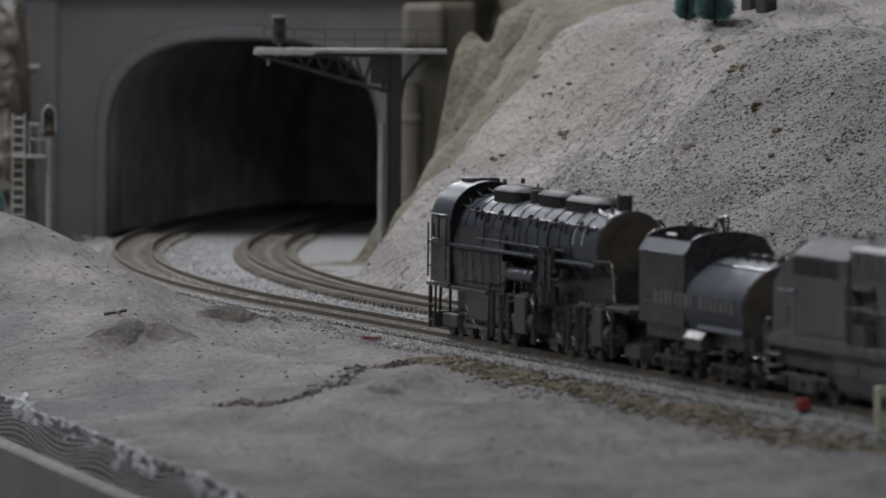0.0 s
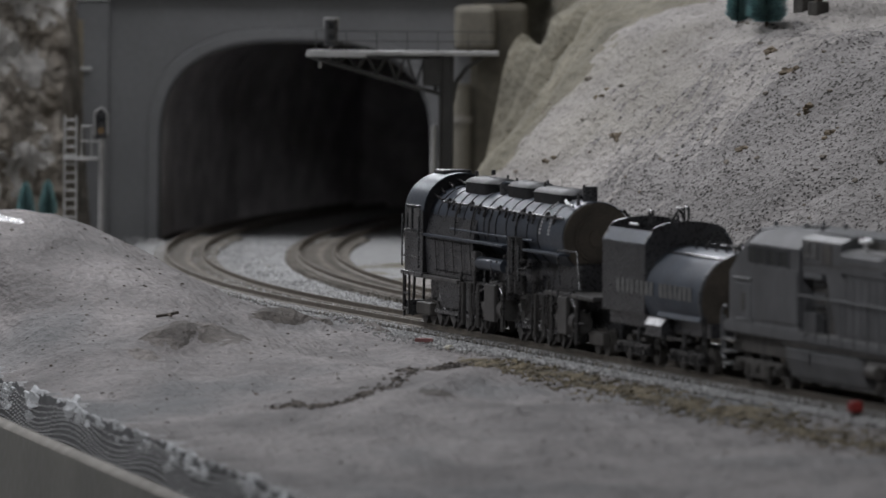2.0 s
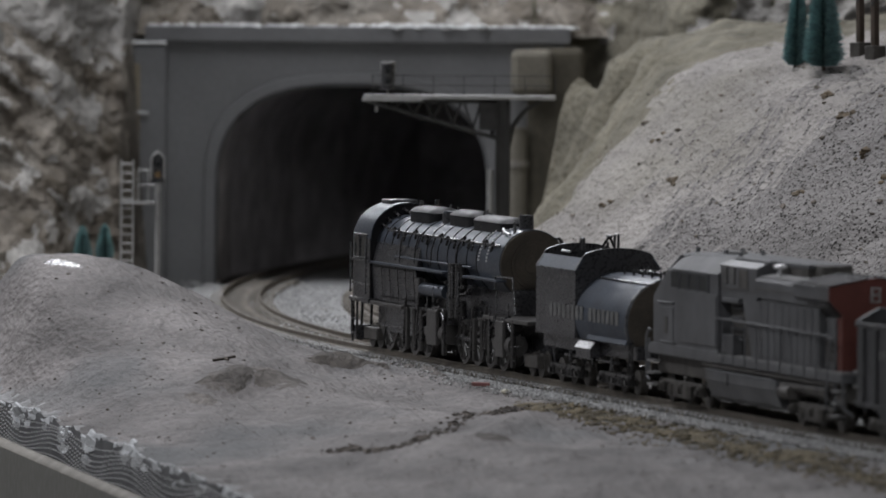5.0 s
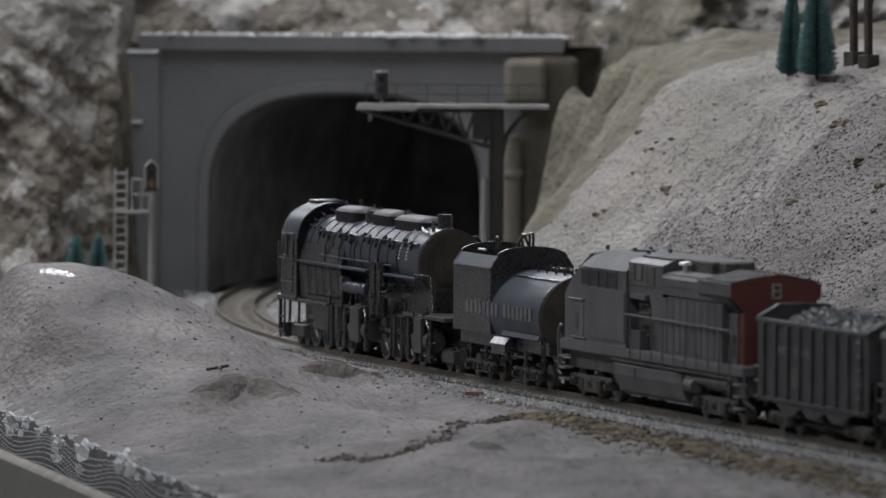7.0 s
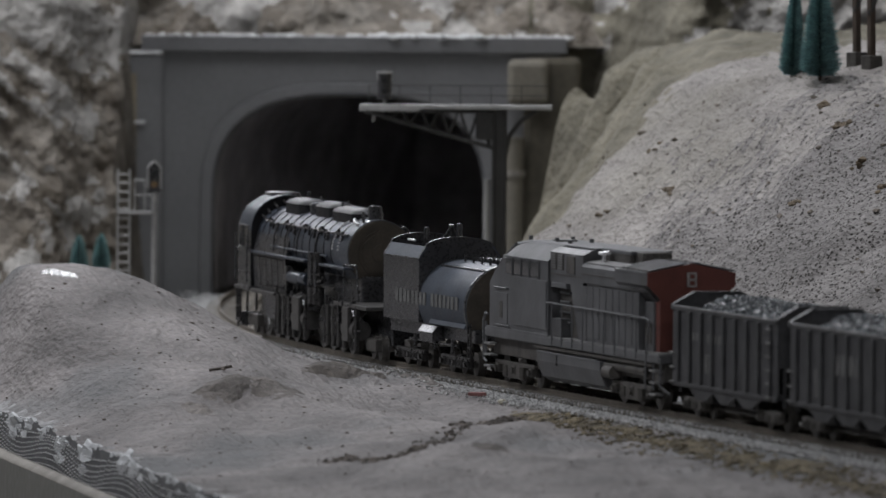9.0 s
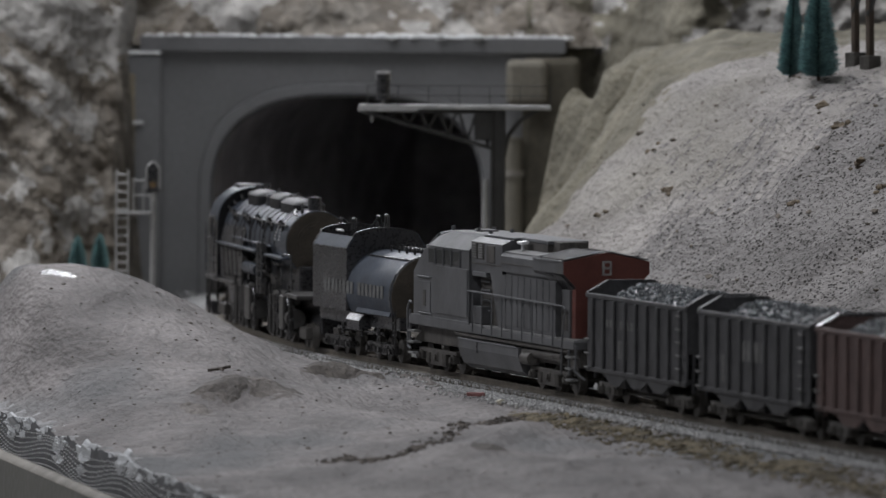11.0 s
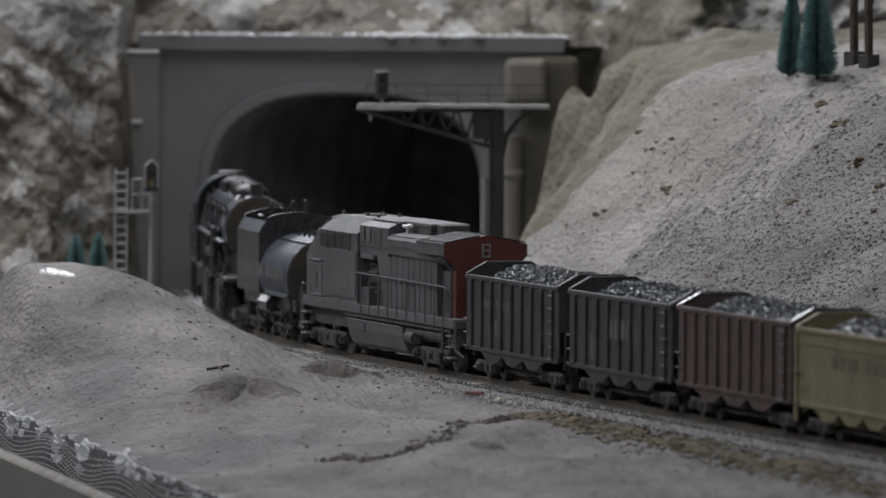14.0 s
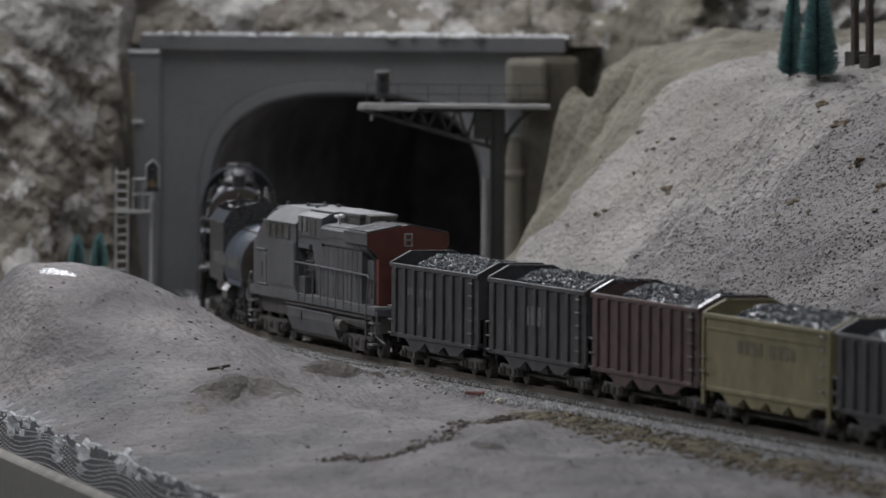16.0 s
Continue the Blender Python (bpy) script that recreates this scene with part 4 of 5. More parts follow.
def diesel_engine():
    d = tagged(new("diesel_engine"), "dusty grey diesel locomotive with scarlet rear end", "locomotive")
    # local x = 0 a little before the front of the platform
    part("platform", boxed(4, 236, -17.2, 17.2, 18.4, 21.6, bev=0.4), M_GREY, d)
    part("walkway", boxed(91, 234, -17.0, 17.0, 21.7, 22.2, bev=0.1), M_DUST, d, "pale dusty walkway plate")
    # wide nose and cab in one shell: the windshield leans back, the roof is bevelled
    cab = part("cab", loft([section(6, 15.2, 30, 38.2, 12.5, 40.0), section(8.5, 16.4, 34, 40.2, 13.6, 42.2), section(18, 16.5, 36, 46.0, 13.0, 48.6), section(27, 16.5, 40, 50.4, 11.0, 55.2),
                            section(40, 16.5, 44, 51.4, 10.6, 57.0), section(89, 16.5, 44, 51.6, 10.6, 57.3)]), M_GREY, d, "wide grey crew cab with a bevelled roof")
    part("roof_sheet", loft([[(24, -10.4, 55.4), (24, 10.4, 55.4), (24, 9.6, 56.6), (24, -9.6, 56.6)], [(40, -10.6, 57.1), (40, 10.6, 57.1), (40, 9.8, 58.0), (40, -9.8, 58.0)], [(92, -10.6, 57.4), (92, 10.6, 57.4), (92, 9.8, 58.2), (92, -9.8, 58.2)]]), M_LITE, cab, "cab roof, its lit top put into a lighter grey")
    part("visor", loft([[(17, -13.6, 49.6), (17, 13.6, 49.6), (17, 13.6, 50.2), (17, -13.6, 50.2)], [(27, -11.6, 55.3), (27, 11.6, 55.3), (27, 11.6, 56.2), (27, -11.6, 56.2)]]), M_LITE, cab, "front roof slope, its light put into a paler grey")
    part("drip_strip", boxed(28, 90, -16.9, -16.4, 51.0, 51.7, bev=0.15), M_LITE, cab)
    for x0, x1 in ((31, 39.5), (43, 52), (54, 63), (65.5, 76)):
        part("window", boxed(x0, x1, -16.75, -16.4, 44.6, 50.2, bev=0.1), M_GLASS, cab)
    part("window_frame", rods([((41.2, -16.8, 44), (41.2, -16.8, 50.9)), ((53, -16.8, 44), (53, -16.8, 50.9)), ((64.2, -16.8, 44), (64.2, -16.8, 50.9)), ((77.5, -16.8, 44), (77.5, -16.8, 50.9))], 0.45), M_GREY, cab)
    part("side_panel", boxed(43, 88.5, -17.0, -16.5, 24.2, 43.8, bev=0.25), M_GREY, cab, "raised grey side panel")
    part("panel_sill", boxed(6.6, 91, -17.15, -16.5, 18.3, 22.6, bev=0.25), M_GREY, cab)
    nd = part("nose_door", boxed(17.5, 34, -16.85, -16.45, 24, 36.5, bev=0.2), M_GREY, cab)
    part("door_handle", boxed(24, 28, -17.0, -16.8, 26.5, 33), M_TRUCK, nd)
    part("grab_iron", rods([((17, -17.3, 38.4), (35, -17.3, 38.4)), ((17, -17.3, 38.4), (17, -16.5, 38.4)), ((35, -17.3, 38.4), (35, -16.5, 38.4))], 0.4), M_LITE, cab)
    part("grab_iron", rods([((20, -17.3, 23.6), (38, -17.3, 23.6))], 0.35), M_LITE, cab)
    part("grab_iron", rods([((89, -17.2, 25), (89, -17.2, 43)), ((91.5, -17.2, 25), (91.5, -17.2, 43))], 0.4), M_LITE, cab)
    each("roof_fitting", [((x, y, 57.8), (x, y, 59.6)) for x, y in ((34, -7), (52, 5), (60, -4), (74, 6), (84, -6))], 0.9, 8, M_LITE, d)
    part("antenna_plate", boxed(50, 62, -3, 4, 58.0, 58.8, bev=0.2), M_DUST, d)
    # narrow hood with the equipment block above it
    hood = part("hood", prism([(-11.2, 21.6), (-11.2, 50), (11.2, 50), (11.2, 21.6)], 89, 219), M_GREY, d, "grey engine hood with doors")
    up = part("equipment_block", loft([section(89.2, 15.6, 46, 55.4, 11.8, 57.2, 43.6), section(133, 15.6, 46, 55.4, 11.8, 57.2, 43.6)]), M_GREY, d)
    part("block_roof", boxed(92.2, 134, -10.8, 10.8, 57.3, 58.3, bev=0.3), M_LITE, up)
    part("block_roof", boxed(134.2, 172, -8.4, 8.4, 57.2, 58.6, bev=0.3), M_LITE, up)
    # darker colour here paints the shade below the roof edge
    part("blower_housing", boxed(133.2, 170, -8.0, 8.0, 52, 57.1, bev=0.3), M_TRUCK, up, "blower housing, darkened for the shade under the roof edge")
    for c in range(2):
        part("louvre_frame", boxed(91.5 + c * 9, 98.5 + c * 9, -15.85, -15.5, 48.6, 55.2, bev=0.1), M_TRUCK, up)
        for r in range(6):
            part("louvre", boxed(92 + c * 9, 98 + c * 9, -16.3, -15.8, 49.1 + r * 1.0, 49.6 + r * 1.0), M_DUST, up)
    part("vent_panel", boxed(111.5, 122.5, -15.95, -15.5, 47.6, 54.6, bev=0.15), M_TRUCK, up)
    part("block_seam", boxed(89.4, 133, -15.9, -15.5, 46.6, 47.0), M_TRUCK, up)
    # open stairwell behind the cab with rungs, a box and the leaning panel
    # dark sheet that paints the shade below the block's overhang
    part("door_recess", boxed(91.5, 128, -12.0, -11.1, 22, 43.6, bev=0.2), M_TRUCK, hood)
    part("stairwell_head", boxed(92, 112, -16.2, -12.2, 41.6, 43.5, bev=0.2), M_LITE, hood)
    each("rung", [((96, -13.2, z), (109, -13.2, z)) for z in (28, 32, 36, 39.6)], 0.5, 6, M_LITE, hood)
    part("battery_box", boxed(94, 106, -16.2, -12.2, 22.3, 29.6, bev=0.4), M_GREY, hood)
    part("leaning_panel", slab([(116, 43.6), (128, 22.2), (137.5, 22.2), (137.5, 43.6)], (-15.6, -11.3)), M_GREY, hood)
    body = part("engine_casing", boxed(137.6, 206, -15.4, 15.4, 22.2, 45, bev=0.2), M_GREY, hood)
    for x in (138.4, 147, 155.6, 164.2, 172.8, 181.4, 190, 198.6):
        dr = part("casing_door", boxed(x, x + 7.8, -15.75, -15.4, 23.6, 44, bev=0.2), M_GREY, body)
        part("latch", boxed(x + 6.2, x + 7, -16.0, -15.7, 32.4, 34.6), M_LITE, dr)
        part("hinge", boxed(x + 0.2, x + 0.9, -15.95, -15.7, 39.4, 41), M_LITE, dr)
    part("roof_shoulder", prism([(-16.4, 45), (-16.4, 51.2), (-15.4, 52.4), (0, 54.4), (15.4, 52.4), (16.4, 51.2), (16.4, 45)], 133.4, 206), M_GREY, hood)
    part("shoulder_sheet", prism([(-15.2, 52.6), (-8.6, 53.5), (-8.6, 53.9), (-15.2, 53.0)], 135, 182), M_DUST, hood, "pale dusty roof sheet")
    part("seam", boxed(134, 206, -16.65, -16.35, 48.2, 48.6), M_TRUCK, hood)
    # radiator with its flared wings
    wing = [(-11.5, 41.2), (-17.6, 47.6), (-17.6, 52.4), (0, 56.0), (17.6, 52.4), (17.6, 47.6), (11.5, 41.2)]
    rad = part("radiator", prism(wing, 182, 222.5), M_GREY, d, "flared radiator section")
    part("wing_rim", boxed(182, 222.6, -17.95, -17.3, 51.8, 52.7, bev=0.15), M_LITE, rad)
    for sgn in (-1, 1):
        part("radiator_grille", prism([(sgn * 17.2, 52.75), (sgn * 2, 55.8), (sgn * 2, 56.1), (sgn * 17.2, 53.05)], 185, 221), M_TRUCK, rad)
        part("grille_rim", prism([(sgn * 17.4, 52.8), (sgn * 1, 56.1), (sgn * 1, 56.5), (sgn * 17.4, 53.3)], 221, 222.4), M_LITE, rad)
        for x in range(187, 221, 3):
            part("grille_bar", prism([(sgn * 17.2, 53.1), (sgn * 2, 56.15), (sgn * 2, 56.4), (sgn * 17.2, 53.35)], x, x + 0.9), M_GREY, rad)
    part("intake", prism([(-11.9, 41.2), (-17.2, 46.7), (-17.5, 46.5), (-12.2, 40.9)], 196, 221), M_BLACK, rad)
    part("rear_face", prism(wing, 222.6, 223.3), M_RED, rad, "scarlet painted rear end")
    part("rear_hood", prism([(-12.5, 22), (-12.5, 42.0), (12.5, 42.0), (12.5, 22)], 218, 223.2), M_RED, d, "scarlet painted hood end")
    part("rear_cabinet", boxed(206.2, 218, -13.4, 13.4, 22.2, 41, bev=0.3), M_GREY, d)
    part("cabinet_vent", boxed(208.5, 216, -13.75, -13.4, 25, 33, bev=0.15), M_TRUCK, d)
    plate = part("number_board", boxed(223.3, 224.0, -1.9, 1.9, 47.0, 52.6, bev=0.2), M_BOARD, rad)
    part("number_inset", boxed(224.0, 224.3, -1.0, 1.0, 47.7, 49.4), M_RED, plate)
    part("number_inset", boxed(224.0, 224.3, -1.0, 1.0, 50.3, 51.9), M_RED, plate)
    smooth_part(part("exhaust", boxed(158, 180, -6, 6, 54, 58.4, bev=0.6), M_TRUCK, d))
    part("horn", rods([((146, -11, 53.6), (146, -11, 57)), ((143, -12, 56.8), (150, -12, 56.8)), ((143, -10, 57), (149, -10, 57))], 0.75), M_TOOL, d)
    # handrails and steps
    for sgn in (-1, 1):
        part("handrail", rods([((89, sgn * 17.3, 35.4), (222, sgn * 17.3, 35.0)), ((222, sgn * 17.3, 35.0), (225, sgn * 17.3, 34)), ((225, sgn * 17.3, 34), (221, sgn * 17.3, 23)), ((221, sgn * 17.3, 23), (220, sgn * 17.3, 8))], 0.38), M_LITE, d)
        for x in (97, 110, 124, 138, 152, 166, 180, 194, 208):
            part("stanchion", rods([((x, sgn * 17.3, 19), (x, sgn * 17.3, 35.3))], 0.32), M_LITE, d)
        part("end_rail", rods([((1, sgn * 16.5, 9), (0, sgn * 16.5, 24)), ((0, sgn * 16.5, 24), (3, sgn * 16.5, 27.5)), ((3, sgn * 16.5, 27.5), (6, sgn * 16.5, 27)), ((1, sgn * 16.5, 9), (5, sgn * 16.5, 8)), ((4, sgn * 16.5, 10), (4, sgn * 16.5, 24))], 0.5), M_LITE, d)
        part("end_rail", rods([((228, sgn * 16.5, 8), (228, sgn * 16.5, 21)), ((236, sgn * 16.5, 10), (237, sgn * 16.5, 20)), ((228, sgn * 16.5, 21), (237, sgn * 16.5, 20)), ((236, sgn * 16.5, 10), (241, sgn * 14, 7))], 0.5), M_LITE, d)
        for x in (8, 229):
            for z in (6, 10.5, 15):
                part("step", boxed(x - 4, x + 4, min(sgn * 14, sgn * 17.4), max(sgn * 14, sgn * 17.4), z, z + 0.8), M_DUST, d)
    tankp = [(-12, 4), (-15, 6), (-17.2, 12), (-17.2, 15.6), (17.2, 15.6), (17.2, 12), (15, 6), (12, 4)]
    ft = part("fuel_tank", loft([[(x + dx, y, z) for y, z in tankp] for x, dx in ((75, 2), (78, 0), (154, 0), (159, 2))]), M_GREY, d, "grey fuel tank with sloped sides")
    part("fuel_gauge", boxed(103, 104, -17.6, -17.1, 11, 15), M_BLACK, ft)
    part("tank_rim", boxed(77, 158, -17.5, -16.9, 15.2, 16.0, bev=0.2), M_LITE, ft)
    part("frame", boxed(4, 232, -13, 13, 11, 18.2, bev=0.4), M_TRUCK, d)
    part("air_line", rods([((70, -16, 17.2), (226, -16, 17.2)), ((160, -15, 14), (215, -15, 13))], 0.8), M_TRUCK, d)
    smooth_part(part("air_tank", rods([((150, -14.5, 14), (214, -14.5, 14.5))], 1.6, 12), M_TRUCK, d))
    truck(d, 36, 46, 3, W_BIG, 5.8, M_TRUCK, True)
    truck(d, 194, 46, 3, W_BIG, 5.8, M_TRUCK, True)
    smooth_part(part("brake_cylinder", rods([((165, -15.5, 12), (176, -15.5, 12))], 2.6, 14), M_TRUCK, d))
    coupler(d, 232, 243)
    coupler(d, 2, -7)
    return d


# ---------------------------------------------------------------- hopper cars
def coal_mesh(x0, x1, half, base, heap, seed):
    bm = bmesh.new()
    rnd = random.Random(seed)
    us, vs = steps(x0, x1, 3), steps(-half, half, 3)

    def hz(x, y):
        u, v = (x - x0) / (x1 - x0), abs(y) / half
        return base + heap * (1 - v ** 2.2) * smooth(0, 0.22, u) * smooth(0, 0.16, 1 - u) ** 0.5 + 0.8 * fbm(x, y, seed, 9, 3)

    g = [[bm.verts.new(Vector((x, y, hz(x, y))) * MM) for y in vs] for x in us]
    for i in range(len(us) - 1):
        for j in range(len(vs) - 1):
            bm.faces.new((g[i][j], g[i + 1][j], g[i + 1][j + 1], g[i][j + 1]))
    pts, faces = [v.co.copy() for v in bm.verts], []
    bm.verts.index_update()
    faces = [[v.index for v in f.verts] for f in bm.faces]
    bm.free()
    for k in range(1500):
        x, y = rnd.uniform(x0 + 2, x1 - 2), rnd.uniform(-half + 1, half - 1)
        r = rnd.uniform(0.5, 1.25)
        c = Vector((x, y, hz(x, y) + 0.3)) * MM
        rot = Euler((rnd.random() * 6, rnd.random() * 6, rnd.random() * 6)).to_matrix()
        n = len(pts)
        for q in ((1, 0, 0), (-1, 0, 0), (0, 1, 0), (0, -1, 0), (0, 0, 1), (0, 0, -1)):
            pts.append(c + rot @ (Vector(q) * r * rnd.uniform(0.7, 1.2) * MM))
        faces += [[n + a for a in f] for f in ((0, 2, 4), (2, 1, 4), (1, 3, 4), (3, 0, 4), (2, 0, 5), (1, 2, 5), (3, 1, 5), (0, 3, 5))]
    me = bpy.data.meshes.new("coal_load")
    me.from_pydata([tuple(p) for p in pts], [], faces)
    me.materials.append(M_COAL)
    return me


def slab(pts, thick, axis="y"):
    """A plate from an outline of (x, z), its thickness from y = pts[..][2]."""
    bm = bmesh.new()
    a = [bm.verts.new((x * MM, thick[0] * MM, z * MM)) for x, z in pts]
    b = [bm.verts.new((x * MM, thick[1] * MM, z * MM)) for x, z in pts]
    bm.faces.new(a), bm.faces.new(b[::-1])
    for i in range(len(pts)):
        bm.faces.new((a[i], b[i], b[(i + 1) % len(pts)], a[(i + 1) % len(pts)]))
    bmesh.ops.recalc_face_normals(bm, faces=bm.faces[:])
    return bm


def hopper_car(mat, length, top, ribs, bays, seed, label, marks=(), smooth_side=False):
    h = tagged(new("hopper_car"), label, "hopper car", "coal hopper cars behind the locomotives")
    W, sill = 17.2, 11.5
    bay = (length - 44) / bays
    # side sheets, with the sawtooth of the bays along the lower edge
    outline = [(0, top), (length, top), (length, sill + 1), (length - 18, sill)]
    for i in range(bays):
        x1 = length - 22 - i * bay
        outline += [(x1, sill - 1), (x1 - bay * 0.3, 7.4), (x1 - bay * 0.7, 7.4), (x1 - bay + 1, sill - 1)]
    outline += [(18, sill), (0, sill + 1)]
    for sgn in (-1, 1):
        part("side", slab(outline, (sgn * (W - 0.8), sgn * W)), mat, h)
        part("top_chord", boxed(-0.6, length + 0.6, min(sgn * (W - 1), sgn * (W + 0.8)), max(sgn * (W - 1), sgn * (W + 0.8)), top - 1.2, top + 0.6, bev=0.3), mat, h)
        part("side_sill", boxed(0, length, min(sgn * (W - 0.6), sgn * (W + 0.7)), max(sgn * (W - 0.6), sgn * (W + 0.7)), sill, sill + 1.8, bev=0.3), mat, h)
        if not smooth_side:
            for i in range(ribs):
                x = 8 + (length - 16) * i / (ribs - 1)
                part("rib", boxed(x - 1.3, x + 1.3, min(sgn * W, sgn * (W + 1.1)), max(sgn * W, sgn * (W + 1.1)), sill + 1.8, top - 1.2, bev=0.35), mat, h)
        else:
            part("side_band", boxed(0, length, min(sgn * W, sgn * (W + 0.5)), max(sgn * W, sgn * (W + 0.5)), top - 5.4, top - 4.6, bev=0.1), mat, h)
            for x in (0.8, length - 0.8):
                part("corner_post", boxed(x - 1.4, x + 1.4, min(sgn * W, sgn * (W + 0.9)), max(sgn * W, sgn * (W + 0.9)), 6, top - 1.2, bev=0.3), mat, h)
        each("ladder_rung", [((length - 9, sgn * 18.7, z), (length - 4, sgn * 18.7, z)) for z in (13, 18, 23, 28, 33, 38)], 0.42, 6, M_LETTER, h)
        each("grab_iron", [((0.5, sgn * 18.5, z), (6, sgn * 18.5, z)) for z in (13, 18.5, 24)], 0.42, 6, M_LETTER, h)
    peak = [(-W, top), (-9, top + 4.6), (9, top + 4.6), (W, top)]
    for x0, x1 in ((0, 0.9), (length - 0.9, length)):
        part("end_sheet", prism([(-W, 24)] + peak + [(W, 24)], x0, x1), mat, h)
        part("end_cap", prism([(y, z) for y, z in peak] + [(y * 1.02, z + 1.0) for y, z in peak[::-1]], x0 - 0.9, x1 + 0.9), M_PIPE if mat is M_HRED else mat, h)
    part("slope_sheet", prism([(-W + 1, 24), (-W + 1, 25), (W - 1, 25), (W - 1, 24)], 0.5, 8), mat, h)
    part("floor", boxed(6, length - 6, -W + 1, W - 1, 12, 14), mat, h)
    part("centre_sill", boxed(-2, length + 2, -3.4, 3.4, 7.4, 11.4, bev=0.3), M_TRUCK, h)
    part("underframe", boxed(31, length - 31, -9, 9, 3.2, 8, bev=0.4), M_TRUCK, h)
    part("brake_rod", rods([((24, -10, 4.4), (length - 24, -10, 4.4))], 0.7), M_TRUCK, h)
    for i in range(bays):
        xm = 22 + (i + 0.5) * bay
        part("hopper_bay", prism([(-W + 2, 11), (-W + 3, 6.4), (W - 3, 6.4), (W - 2, 11)], xm - bay * 0.2, xm + bay * 0.2), mat if smooth_side else M_HBLACK, h)
    for x in (1, length - 1):
        each("end_post", [((x, y, 9), (x, y, top)) for y in (-14, -5, 5, 14)], 0.8, 6, mat, h)
    for nm, x0, x1, z0, z1, n, skip in marks:
        bar_writing(h, nm, x0, x1, -17.3, z0, z1, n, M_YMARK if smooth_side else M_LETTER, skip=skip)
    load = new("coal_load", coal_mesh(1.5, length - 1.5, W - 1.4, top - 3.0, 7.4, seed))
    load.parent = h
    tagged(load, "heaped glossy blue-black coal load")
    truck(h, 19, 20, 2, W_SMALL, 4.8)
    truck(h, length - 19, 20, 2, W_SMALL, 4.8)
    coupler(h, -2, -7)
    coupler(h, length + 2, length + 7)
    return h


MARKS = (("reporting_mark", 24, 60, 29.5, 32.5, 8, (3,)), ("reporting_mark", 40, 52, 18, 25, 3, ()))
MARKS2 = (("reporting_mark", 50, 82, 25, 32.5, 4, ()), ("reporting_mark", 28, 36, 16, 26, 2, ()))
CARS = [(steam_engine(), -1231, 60, 180), (tender(), -961, 30, 96), (diesel_engine(), -817, 36, 194),
        (hopper_car(M_HBLACK, 127, 41.2, 9, 3, 1, "black ribbed coal hopper with heaped coal", MARKS), -562.5, 19, 108),
        (hopper_car(M_HBLACK, 132, 41.0, 9, 3, 2, "black ribbed coal hopper with pale lettering panel", MARKS2), -420.5, 19, 113),
        (hopper_car(M_HRED, 136, 41.0, 10, 3, 3, "oxide-red ribbed coal hopper with heaped coal"), -280, 19, 117),
        (hopper_car(M_HYEL, 150, 39.8, 0, 4, 4, "dull yellow smooth-sided coal hopper", (("lettering", 40, 110, 27, 32, 9, (4,)),), True), -138, 19, 131),
        (hopper_car(M_HBLACK, 136, 39.6, 10, 3, 5, "dark grey ribbed coal hopper with heaped coal"), 18, 19, 117)]


def car_pose(a0, b1, b2, t):
    s = train_s(t)
    x1, y1, _ = track_at(a0 + b1 + s)
    x2, y2, _ = track_at(a0 + b2 + s)
    d = Vector((x2 - x1, y2 - y1, 0)).normalized()
    o = Vector((x1, y1, 0)) - d * b1
    return Matrix.Translation(o * MM) @ Matrix.Rotation(math.atan2(d.y, d.x), 4, "Z")


# ---------------------------------------------------------------- signals
def at_view(dx, dy, dz):
    """A place in the portal's axes: dx towards the viewer, dy across, dz up, millimetres."""
    return STAGE @ pose(dx * MM, dy * MM, dz * MM)


